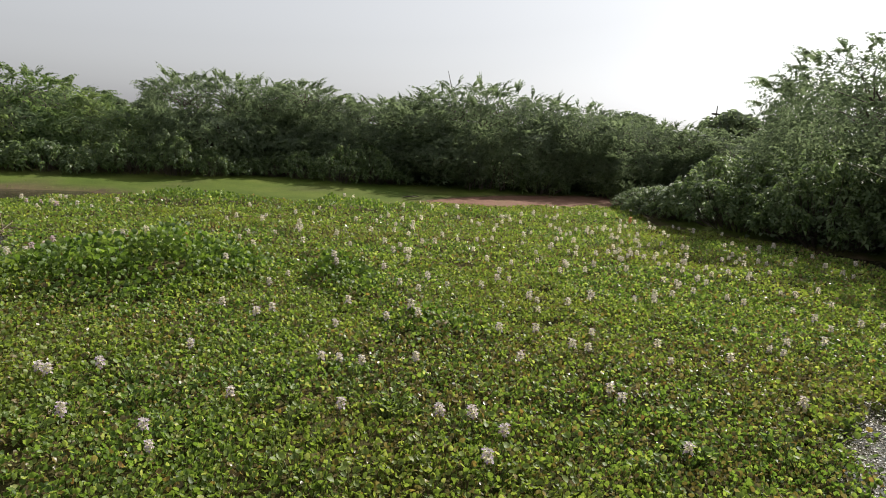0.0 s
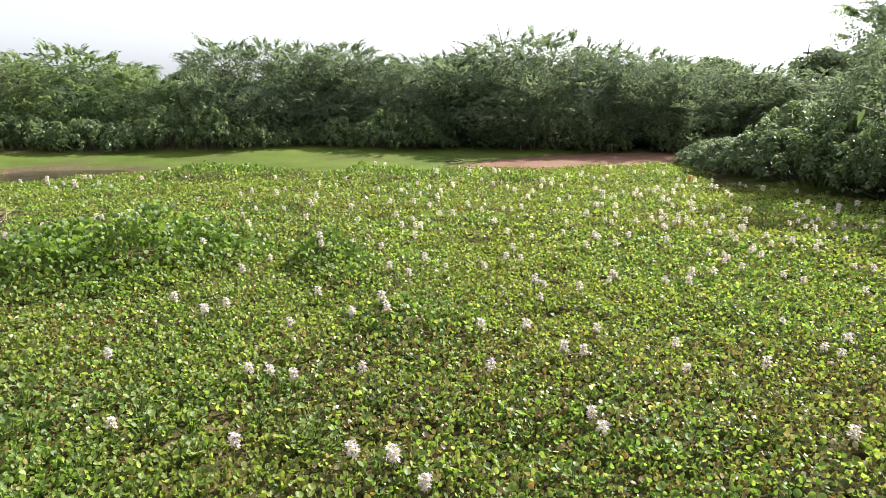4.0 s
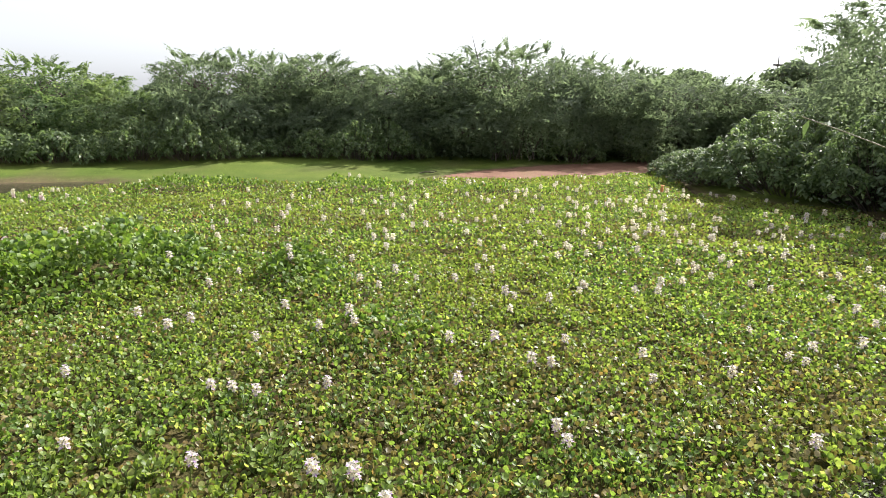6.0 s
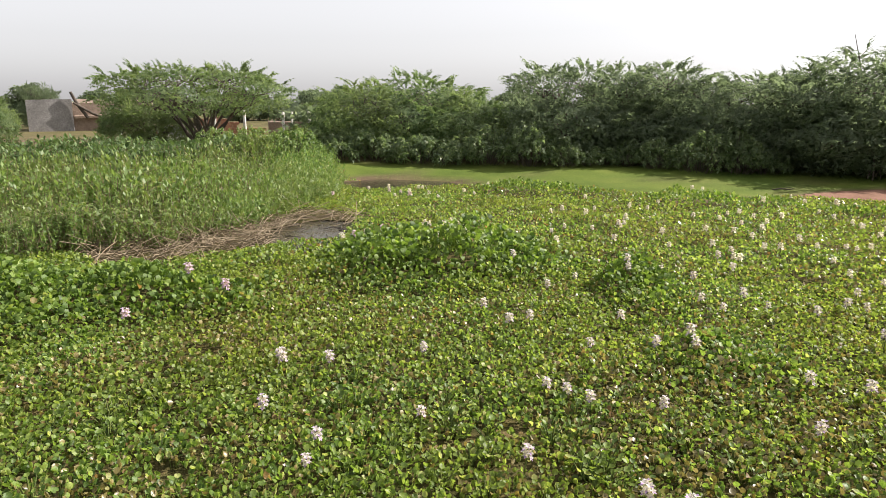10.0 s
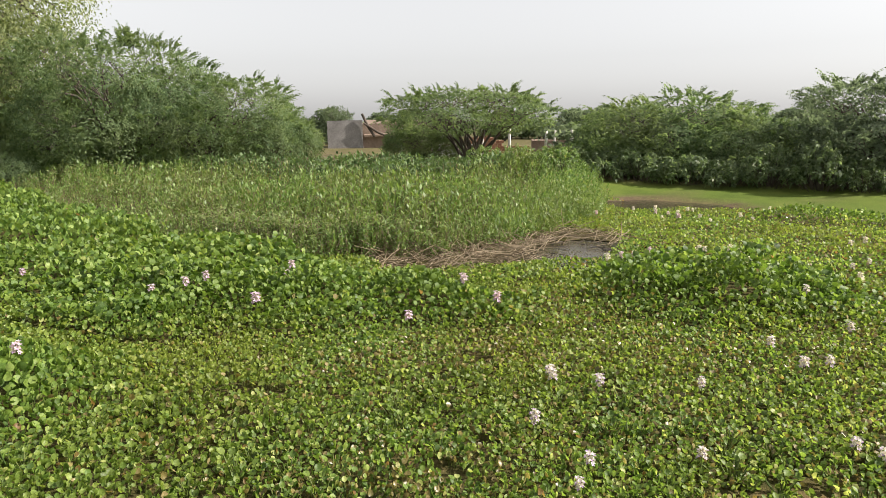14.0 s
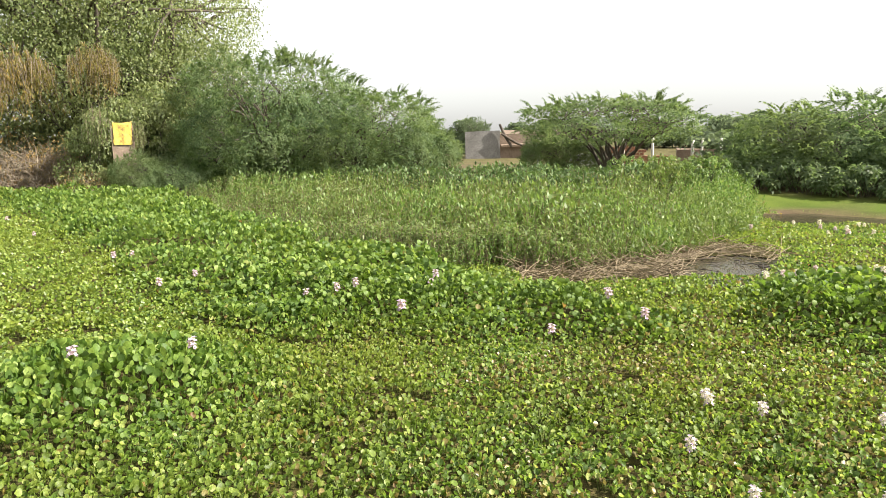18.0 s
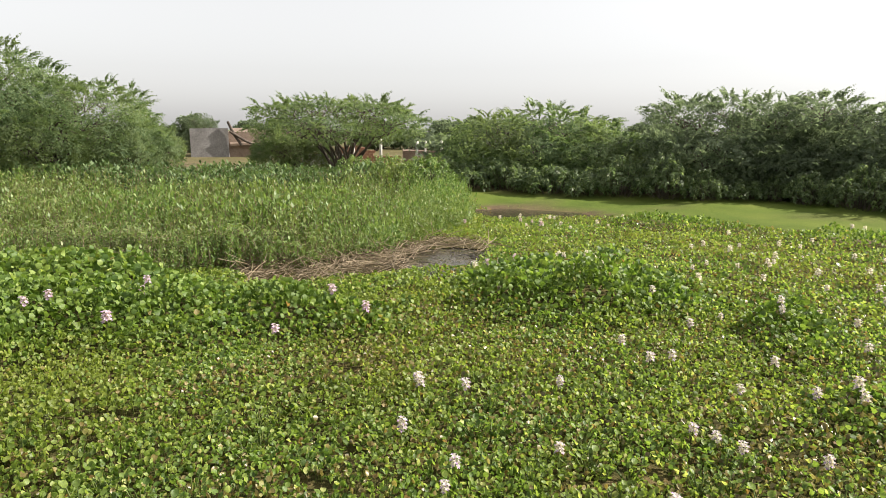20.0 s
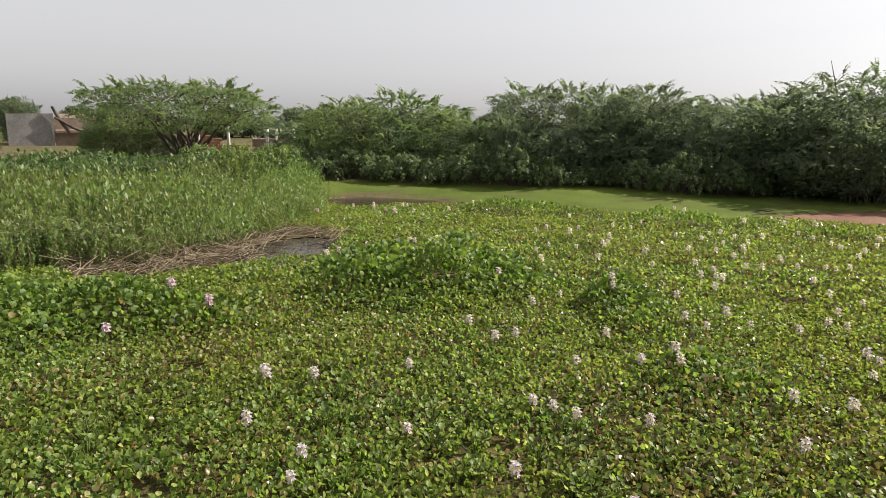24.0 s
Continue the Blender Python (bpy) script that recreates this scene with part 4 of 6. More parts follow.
def leafy_bush(name, seed, height, radius, leaf, leaves=2600, count=8, shape=None, size=(0.1, 0.17), low=0.1, flat=0.8, stems=6, trunk_r=0.03, droop=-35, category="shrub"):
    """A shrub or tree with single broad leaves."""
    r = np.random.default_rng(seed)
    lobes = lobes_of(r, height, radius, count, low, flat)
    wood, crown = Soup(), Soup()
    roots = [np.array([r.normal(0, radius * 0.15), r.normal(0, radius * 0.15), -0.1]) for _ in range(stems)]
    for i, (c, rad) in enumerate(lobes):
        tube(wood, limb_points(roots[i % stems], c, r, 0.1, 6), np.linspace(trunk_r, trunk_r * 0.35, 6), 5)
        for _ in range(6):
            dirn = r.normal(0, 1, 3)
            dirn /= np.linalg.norm(dirn)
            tube(wood, limb_points(c, c + dirn * rad * 0.95, r, 0.08, 4), np.linspace(trunk_r * 0.4, 0.006, 4), 4)
    per = leaves // len(lobes)
    for c, rad in lobes:
        dirn = r.normal(0, 1, (per, 3))
        dirn /= np.linalg.norm(dirn, axis=1, keepdims=True)
        where = c + dirn * rad * (r.uniform(0.4, 1.0, per) ** 0.45)[:, None] * (1 + 0.12 * np.sin(dirn[:, 0] * 9 + c[0]) * np.sin(dirn[:, 2] * 8 + c[1]))[:, None]
        where[:, 2] = np.maximum(where[:, 2], 0.05)
        yaw = np.arctan2(-dirn[:, 0], dirn[:, 1]) + r.normal(0, 0.8, per)
        crown.scatter(shape or broad_leaf(0.2), where, turns_from(yaw, np.radians(r.normal(droop, 28, per)), r.normal(0, 0.45, per)), r.uniform(*size, per), 0)
    ob = thing(name, (0, 0, 0), "", category)
    part("stem", wood.mesh("stem", [BARK]), ob)
    part("foliage", crown.mesh("foliage", [leaf]), ob)
    return ob


def place(ob, x, y, turn, scale, label, group="", z=None):
    """Sets a first tree down, or a copy of one that stands already."""
    z = float(ground_height(np.array([x]), np.array([y]))[0]) if z is None else z
    sx, sy, sz = (scale, scale, scale) if isinstance(scale, (int, float)) else scale
    m = pose(x, y, z, 0, 0, turn) @ Matrix.Diagonal((sx, sy, sz, 1))
    if ob.get("label"):
        c = copy_thing(ob, Matrix())
        c.matrix_basis = m
    else:
        c = ob
        c.matrix_basis = m
    return tagged(c, label, "", group)


FAR_ROW = "thorn trees along the far meadow"
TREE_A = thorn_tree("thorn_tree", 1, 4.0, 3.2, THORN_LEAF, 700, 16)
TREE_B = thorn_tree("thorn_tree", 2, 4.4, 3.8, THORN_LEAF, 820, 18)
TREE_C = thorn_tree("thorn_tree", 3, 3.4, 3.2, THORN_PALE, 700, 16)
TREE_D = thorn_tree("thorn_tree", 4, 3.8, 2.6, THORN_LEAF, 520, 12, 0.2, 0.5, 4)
DARK = "dark green spreading thorn tree with feathery foliage"
# plan of the far row: tree, x, y, turn, scale
for ob, x, y, turn, sc in (
        (TREE_C, -7.3, 27.0, 20, (1.1, 1.0, 1.1)), (TREE_C, -4.6, 26.4, 140, (0.72, 0.75, 0.78)), (TREE_C, -9.3, 27.8, 250, (0.62, 0.7, 0.72)),
        (TREE_A, 0.1, 26.0, 0, (0.95, 0.95, 1.08)), (TREE_D, 2.6, 25.6, 60, (1.0, 1.0, 1.02)), (TREE_A, 5.0, 25.0, 200, (0.85, 0.9, 0.92)),
        (TREE_B, 9.8, 25.0, 30, (1.05, 1.0, 1.05)), (TREE_B, 13.0, 24.4, 160, (0.9, 0.9, 0.95)), (TREE_D, 7.4, 24.0, 100, (1.0, 1.0, 1.0)),
        (TREE_A, 15.8, 22.6, 80, (0.95, 0.95, 0.95)), (TREE_D, 18.6, 21.4, 300, (1.0, 1.0, 0.82)), (TREE_A, 21.5, 19.5, 10, (0.9, 0.9, 0.75)),
        (TREE_C, 2.6, 30.0, 10, (1.0, 1.2, 1.0)), (TREE_B, 17.5, 28.0, 70, (1.0, 1.0, 0.85)), (TREE_A, -8.6, 30.5, 33, (1.0, 1.1, 0.8))):
    pale = ob is TREE_C
    sc = (sc[0], sc[1], sc[2] * 0.83)
    place(ob, x, y, turn, sc, "pale sunlit green thorn tree with feathery foliage" if pale else DARK, FAR_ROW)

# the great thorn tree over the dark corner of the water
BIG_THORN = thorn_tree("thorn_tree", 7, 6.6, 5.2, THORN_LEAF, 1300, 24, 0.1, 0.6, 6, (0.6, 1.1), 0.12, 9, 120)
place(BIG_THORN, 18.4, 11.0, 0, (1.0, 1.0, 0.85), "large dark thorn tree hanging over the pond's edge")
place(TREE_B, 17.6, 6.2, 40, (1.1, 1.1, 1.3), "dark thorn tree hanging low over the shaded water")
place(TREE_A, 21.0, 17.6, 40, (0.85, 0.85, 1.15), "dark thorn tree behind the leafy bank shrubs")
place(TREE_B, 20.6, 8.4, 100, (1.2, 1.2, 1.2), "dark thorn tree hanging low over the shaded water")
place(TREE_B, 16.9, 9.4, 190, (0.9, 0.9, 0.8), "low dark thorn tree at the water's edge")
place(TREE_A, 18.4, 3.6, 100, (1.1, 1.1, 1.2), "dark thorn tree hanging low over the shaded water")

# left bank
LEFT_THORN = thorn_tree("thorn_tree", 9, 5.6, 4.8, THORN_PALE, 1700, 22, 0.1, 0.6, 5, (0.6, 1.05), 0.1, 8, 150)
SIDE = "trees on the far side of the weeds"
place(LEFT_THORN, -26.6, 15.9, 0, (0.85, 0.85, 1.02), "tall bushy thorn tree in side sunlight on the bank", SIDE)
place(LEFT_THORN, -24.3, 18.5, 130, (0.8, 0.8, 0.72), "bushy thorn tree in side sunlight on the bank", SIDE)
place(TREE_C, -22.9, 20.6, 60, (0.62, 0.62, 0.75), "low thorn tree beside the weed bed", SIDE)
place(TREE_C, -28.2, 13.6, 120, (0.8, 0.8, 0.72), "low thorn tree beside the weed bed", SIDE)
place(TREE_C, -30.4, 18.0, 220, (1.2, 1.2, 1.2), "thorn tree behind the bushy tree", SIDE)

UMBRELLA = thorn_tree("umbrella_tree", 12, 3.7, 3.6, THORN_PALE, 700, 20, 1.3, 0.28, 4, (0.4, 0.8), 0.08, 0, 85, 0.9)
place(UMBRELLA, -16.0, 26.0, 30, (1.0, 1.0, 0.93), "flat-topped thorn tree with dark crooked stems")
place(TREE_C, -19.0, 26.6, 75, (0.55, 0.55, 0.62), "low bushy thorn tree under the flat-topped one", SIDE)

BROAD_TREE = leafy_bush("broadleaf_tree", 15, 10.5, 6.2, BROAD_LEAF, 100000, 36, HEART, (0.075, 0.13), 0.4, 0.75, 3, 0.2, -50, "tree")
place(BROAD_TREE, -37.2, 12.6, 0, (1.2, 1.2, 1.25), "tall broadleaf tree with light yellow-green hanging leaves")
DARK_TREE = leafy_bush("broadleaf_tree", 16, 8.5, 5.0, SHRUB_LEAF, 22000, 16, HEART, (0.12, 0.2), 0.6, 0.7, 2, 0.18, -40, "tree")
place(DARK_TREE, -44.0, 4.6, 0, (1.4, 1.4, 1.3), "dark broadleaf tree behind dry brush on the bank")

# shrubs with rosettes of hanging leaves at the shoot tips
def shoot_shape(k):
    r, soup = np.random.default_rng(600 + k), Soup()
    n = 13
    z = -np.linspace(0, 1.0, n) ** 1.4 * 0.36
    yaw = np.arange(n) * 2.4 + r.uniform(0, 6)
    out = 0.03
    where = np.stack([-np.sin(yaw) * out, np.cos(yaw) * out, z], -1)
    soup.scatter(broad_leaf(0.35), where, turns_from(yaw, np.radians(r.normal(-8, 24, n) - 25 * (z < -0.1)), r.normal(0, 0.3, n)), r.uniform(0.15, 0.27, n))
    return np.concatenate(soup.v), np.concatenate(soup.q)


SHOOTS = [shoot_shape(k) for k in range(3)]


def shoot_bush(name, seed, height, radius, shoots, leaf, size=(0.5, 0.85)):
    """A shrub of many leaning stems, each with a rosette of hanging leaves on top."""
    r = np.random.default_rng(seed)
    wood, crown = Soup(), Soup()
    a, d = r.uniform(0, 6.3, shoots), radius * np.sqrt(r.random(shoots))
    x, y = np.cos(a) * d, np.sin(a) * d
    top = height * (1 - 0.8 * (d / radius) ** 3) * (0.86 + 0.2 * ripple(x, y, 2.5 / radius, seed)) * r.uniform(0.55, 1.05, shoots) + 0.2
    tips = np.stack([x, y, top], -1)
    for i in range(0, shoots, 3):
        tube(wood, [(x[i] * 0.45, y[i] * 0.45, -0.1), (x[i] * 0.8, y[i] * 0.8, top[i] * 0.55), tips[i]], [0.012, 0.009, 0.004], 4)
    turn = turns_from(r.uniform(0, 6.3, shoots), r.normal(0, 0.25, shoots), r.normal(0, 0.25, shoots))
    sz = r.uniform(*size, shoots)
    for k in range(3):
        m = np.arange(shoots) % 3 == k
        crown.scatter(SHOOTS[k], tips[m], turn[m], sz[m])
    ob = thing(name, (0, 0, 0), "", "shrub")
    part("stem", wood.mesh("stem", [BARK]), ob)
    part("foliage", crown.mesh("foliage", [leaf]), ob)
    return ob


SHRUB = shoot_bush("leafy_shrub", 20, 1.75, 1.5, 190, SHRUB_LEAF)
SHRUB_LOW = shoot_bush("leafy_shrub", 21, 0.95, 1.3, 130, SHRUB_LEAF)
MARSH_SHRUB = shoot_bush("marsh_shrub", 25, 1.35, 1.5, 260, WEED_LEAF, (0.35, 0.6))
for x, y, turn, sc in ((-9.9, 21.9, 0, 0.85), (-11.2, 21.3, 100, 0.9), (-12.6, 22.0, 200, 0.85), (-10.4, 23.3, 300, 0.9)):
    place(MARSH_SHRUB, x, y, turn, sc, "bushy green marsh shrub at the end of the weed bed", "marsh shrubs beside the weeds")
FOOT = "shrubs at the foot of the trees"
for ob, x, y, turn, sc in (
        (SHRUB, 3.5, 21.9, 0, 0.66), (SHRUB, 2.3, 22.3, 90, 0.5), (SHRUB, 4.6, 22.2, 210, 0.68), (SHRUB, 5.5, 22.4, 130, 0.5), (SHRUB, 1.4, 22.9, 310, 0.42), (SHRUB, -1.7, 22.7, 200, 0.75), (SHRUB, -3.2, 23.0, 20, 0.7), (SHRUB, -0.6, 22.4, 80, 0.5), (SHRUB_LOW, -8.6, 23.5, 0, 1.0),
        (SHRUB_LOW, -7.0, 23.3, 70, 1.0), (SHRUB_LOW, -5.5, 23.0, 150, 0.95), (SHRUB_LOW, -10.2, 23.9, 150, 1.1), (SHRUB_LOW, -4.4, 22.9, 20, 0.8), (SHRUB_LOW, 0.4, 22.8, 250, 0.6),
        (SHRUB_LOW, 11.0, 21.8, 110, 0.9), (SHRUB_LOW, 13.8, 21.9, 10, 1.0)):
    place(ob, x, y, turn, sc, "leafy green shrub with pale hanging leaves", FOOT)

# the leafy shrubs on the right bank
BANK = "leafy shrubs on the right bank"
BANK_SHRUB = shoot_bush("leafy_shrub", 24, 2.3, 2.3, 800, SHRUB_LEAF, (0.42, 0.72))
for x, y, turn, sc in ((13.0, 13.6, 0, (1.0, 1.0, 0.85)), (12.2, 15.4, 80, (0.65, 0.65, 0.42)), (13.0, 17.4, 160, (0.6, 0.7, 0.35)), (13.4, 11.2, 220, (0.9, 0.9, 0.95)), (15.2, 15.6, 300, (1, 1, 0.9)),
                       (14.6, 9.0, 45, (0.8, 0.8, 0.8)), (15.4, 12.4, 120, (1.0, 1.0, 1.05))):
    place(BANK_SHRUB, x, y, turn, sc, "broad-leaved green shrub leaning over the hyacinth", BANK)
# the undergrowth that fills the wood behind the first trees
brush = Soup()
for x0, y0, x1, y1, n in ((-12, 27, 20, 24.2, 2600), (14, 25, 24, 17, 1000), (-31, 13, -25, 19.5, 700), (16.5, 13, 20, 2, 1400), (20, 14, 22, 2, 1200), (-38, 5, -31, 14, 1200), (-44, 3, -36, 14, 2600)):
    t = rng.random(n)
    wx_, wy_ = x0 + (x1 - x0) * t + rng.normal(0, 0.7, n), y0 + (y1 - y0) * t + rng.normal(0, 0.7, n)
    brush.scatter(HEART, np.repeat(np.stack([wx_, wy_, rng.uniform(0.15, 2.0, n) * (1.5 if x0 < -40 else 1.0)], -1), 5, 0) + rng.normal(0, 0.25, (n * 5, 3)) * (1, 1, 0.4) + (0, 0, 0.1),
                  turns_from(rng.uniform(0, 6.3, n * 5), rng.normal(0, 0.6, n * 5), rng.normal(0, 0.6, n * 5)), rng.uniform(0.14, 0.3, n * 5), 0)
for x0, y0, x1, y1, n in ((-10.5, 25.2, 5.5, 22.9, 1500), (4.5, 23.0, 16, 22.6, 1300), (16, 22.6, 22, 17, 600), (12.0, 11.5, 15.8, 5.8, 900)):
    t = rng.random(n)
    wx_, wy_ = x0 + (x1 - x0) * t + rng.normal(0, 0.35, n), y0 + (y1 - y0) * t + rng.normal(0, 0.35, n)
    brush.scatter(HEART, np.repeat(np.stack([wx_, wy_, rng.uniform(0.2, 0.9, n)], -1), 4, 0) + rng.normal(0, 0.16, (n * 4, 3)) * (1, 1, 0.6) + (0, 0, 0.1),
                  turns_from(rng.uniform(0, 6.3, n * 4), rng.normal(0, 0.6, n * 4), rng.normal(0, 0.6, n * 4)), rng.uniform(0.07, 0.15, n * 4), 0)
tagged(new("undergrowth", brush.mesh("undergrowth", [THORN_LEAF])), "dark tangled undergrowth between the thorn trees", "undergrowth", kind="stuff")
for x, y, turn, sc in ((-29.8, 12.0, 60, (1.0, 1.0, 1.3)), (-31.8, 10.6, 170, (0.9, 0.9, 1.2))):
    place(BANK_SHRUB, x, y, turn, sc, "leafy shrub in front of the broadleaf tree", "leafy shrubs on the left bank")
tuft = leafy_bush("palm_tuft", 30, 0.9, 0.4, SHRUB_LEAF, 120, 3, lance_leaf(0.2), (0.3, 0.5), 0.4, 0.9, 2, 0.02, 20)


# ---- weed bed ----
def weed_shape(k, leaves=17):
    """One upright stem with alternate lance leaves, a metre tall."""
    r, soup = np.random.default_rng(700 + k), Soup()
    bend = r.normal(0, 0.06, 2)
    pts = [(bend[0] * t * t, bend[1] * t * t, t) for t in (0, 0.5, 1.0)]
    for a in (0.0, 1.57):
        c, s = math.cos(a) * 0.006, math.sin(a) * 0.006
        v = []
        for x, y, z in pts:
            v += [(x - c, y - s, z), (x + c, y + s, z)]
        soup.add(v, [(0, 1, 3, 2), (2, 3, 5, 4)])
    z = np.linspace(0.12, 1.0, leaves)
    yaw = np.arange(leaves) * 2.5 + r.uniform(0, 6)
    where = np.stack([bend[0] * z * z, bend[1] * z * z, z], -1)
    ln = r.uniform(0.12, 0.21, leaves)
    soup.scatter(LEAFLET, where, turns_from(yaw, np.radians(r.normal(48, 28, leaves)), r.normal(0, 0.4, leaves)), np.stack([ln * 0.85, ln, ln], -1))
    return np.concatenate(soup.v), np.concatenate(soup.q)


WEED_SHAPES = [weed_shape(k) for k in range(5)]
WEED_STEMS = [(v[:12], q[:4]) for v, q in WEED_SHAPES]
WEED_SHAPES = [(v[12:], q[4:] - 12) for v, q in WEED_SHAPES]
weeds = Soup()
px, py = rng.uniform(-28, -5.5, 17000), rng.uniform(6.7, 25, 17000)
d = np.hypot(px, py)
wob = 0.3 * ripple(px, py, 1.6, 51)
m = inside(px + wob, py + wob, WEEDS) & (rng.random(len(px)) < np.clip(14 / d, 0.3, 1.0)) & (ripple(px, py, 0.9, 53) < 0.85 + 0.5 * rng.random(len(px))) & (rng.random(len(px)) < 0.6 + 0.4 * edge_distance(px, py, WEEDS))
px, py = px[m], py[m]
n = len(px)
front = edge_distance(px, py, WEEDS) * np.where(px > -7.5, 1.6, 1.0)
tall_w = (0.38 + 0.44 * np.clip(front / 2.8, 0, 1) + 0.14 * ripple(px, py, 0.8, 52)) * rng.uniform(0.5, 1.04, n)
tall_w = tall_w + 0.3 * bell(px, py, -10.3, 21.4, 2.0, 2.0)
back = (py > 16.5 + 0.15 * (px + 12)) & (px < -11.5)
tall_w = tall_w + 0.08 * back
zg = np.maximum(ground_height(px, py), -0.03)
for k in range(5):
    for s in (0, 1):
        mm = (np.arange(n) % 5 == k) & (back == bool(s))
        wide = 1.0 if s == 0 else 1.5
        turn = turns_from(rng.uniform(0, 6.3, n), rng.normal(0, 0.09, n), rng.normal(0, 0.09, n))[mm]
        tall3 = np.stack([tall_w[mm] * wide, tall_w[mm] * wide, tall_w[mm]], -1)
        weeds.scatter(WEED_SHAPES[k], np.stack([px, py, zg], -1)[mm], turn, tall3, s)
        weeds.scatter(WEED_STEMS[k], np.stack([px, py, zg], -1)[mm], turn, tall3, 2)
m = (front < 2.5) & (py < 14) & (rng.random(n) < 0.45)
weeds.scatter((np.array([(-0.5, 0, 0), (0.5, 0, 0), (0.5, 0.12, 1), (-0.5, 0.12, 1)], float), np.array([(0, 1, 2, 3)])), np.stack([px + 0.05, py - 0.06, zg], -1)[m],
              turns_from(rng.uniform(-0.6, 0.6, n), rng.normal(0, 0.25, n), rng.normal(0, 0.25, n))[m], np.stack([np.full(n, 0.011), np.full(n, 0.6), rng.uniform(0.2, 0.55, n)], -1)[m], 2)
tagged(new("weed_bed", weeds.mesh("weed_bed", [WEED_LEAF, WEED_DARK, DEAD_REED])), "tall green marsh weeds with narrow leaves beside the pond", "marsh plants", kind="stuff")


# single weeds along the front of the bed
def weed_plant(k):
    r = np.random.default_rng(720 + k)
    ob = thing("marsh_weed", (0, 0, 0), "", "marsh plant")
    stem, leaf = Soup(), Soup()
    for _ in range(4):
        bx, by, h = r.normal(0, 0.06), r.normal(0, 0.06), r.uniform(0.6, 0.85)
        lean = r.normal(0, 0.1, 2)
        tube(stem, [(bx, by, -0.03), (bx + lean[0] * 0.4, by + lean[1] * 0.4, h * 0.5), (bx + lean[0], by + lean[1], h)], [0.007, 0.006, 0.003], 4)
        q = 11
        z = np.linspace(0.3, 1.0, q)
        leaf.scatter(lance_leaf(0.35), np.stack([bx + lean[0] * z, by + lean[1] * z, z * h], -1), turns_from(np.arange(q) * 2.5 + r.uniform(0, 6), np.radians(r.normal(40, 22, q)), r.normal(0, 0.3, q)), r.uniform(0.1, 0.17, q))
    part("stem", stem.mesh("stem", [DEAD_REED]), ob, "dry tan stems")
    part("foliage", leaf.mesh("foliage", [WEED_LEAF]), ob)
    return ob


# short growth along the foot of the bed
short = Soup()
px, py = rng.uniform(-20, -5.2, 6000), rng.uniform(6.6, 10.5, 6000)
m = inside(px, py, WEEDS) & (edge_distance(px, py, WEEDS) < 0.3 + 0.9 * rng.random(len(px)))
px, py = px[m], py[m]
n = len(px)
for k in range(5):
    m = np.arange(n) % 5 == k
    short.scatter(WEED_SHAPES[k], np.stack([px, py, np.maximum(ground_height(px, py), -0.02)], -1)[m], turns_from(rng.uniform(0, 6.3, n), rng.normal(0, 0.15, n), rng.normal(0, 0.15, n))[m],
                  rng.uniform(0.25, 0.5, n)[m], 0)
    short.scatter(WEED_STEMS[k], np.stack([px, py, np.maximum(ground_height(px, py), -0.02)], -1)[m], turns_from(rng.uniform(0, 6.3, n), rng.normal(0, 0.1, n), rng.normal(0, 0.1, n))[m], rng.uniform(0.25, 0.5, n)[m], 1)
tagged(new("short_weeds", short.mesh("short_weeds", [WEED_LEAF, DEAD_REED])), "short green weeds along the foot of the marsh bed", "marsh plants", kind="stuff")
low_edge = Soup()
px, py = rng.uniform(-11, -5.6, 9000), rng.uniform(10.5, 22.5, 9000)
m = (edge_distance(px, py, WEEDS) < 0.2 + 1.0 * rng.random(len(px))) & (px > -11 + 0.1 * (22 - py))
px, py = px[m], py[m]
n = len(px)
for k in range(5):
    m = np.arange(n) % 5 == k
    low_edge.scatter(WEED_SHAPES[k], np.stack([px, py, np.maximum(ground_height(px, py), -0.02)], -1)[m], turns_from(rng.uniform(0, 6.3, n), rng.normal(0, 0.2, n), rng.normal(0, 0.2, n))[m], rng.uniform(0.3, 0.6, n)[m], 0)
tagged(new("low_weeds", low_edge.mesh("low_weeds", [WEED_LEAF])), "low leafy green weeds where the marsh bed meets the pond", "marsh plants", kind="stuff")
FIRST_WEEDS = [weed_plant(k) for k in range(4)]
count = 0
for i in range(900):
    t = random.random()
    x, y = -11.0 + 5.0 * t + random.uniform(-0.3, 0.3), 7.5 + 2.2 * t * t + random.uniform(0, 0.9)
    if inside(np.array([x]), np.array([y]), WEEDS)[0] and count < 120:
        place(FIRST_WEEDS[count % 4], x, y, random.uniform(0, 360), random.uniform(0.55, 0.9), "green marsh weed with narrow leaves on tan stems", "marsh weeds at the water's edge")
        count += 1

# ---- fallen dead reeds ----
pile = thing("dead_reed_pile", (-5.5, 9.5, 0), "flattened tan heap of dead reed stalks over brown water", "dead reeds")


def dead_stalk(k):
    r, soup = np.random.default_rng(760 + k), Soup()
    ln = r.uniform(0.35, 0.8)
    tube(soup, [(0, -ln / 2, 0), (r.normal(0, 0.09), 0, r.uniform(0.0, 0.12)), (r.normal(0, 0.06), ln / 2, r.uniform(-0.02, 0.04))], [0.008, 0.007, 0.004], 5)
    return soup.mesh("reed_stalk", [DEAD_REED])


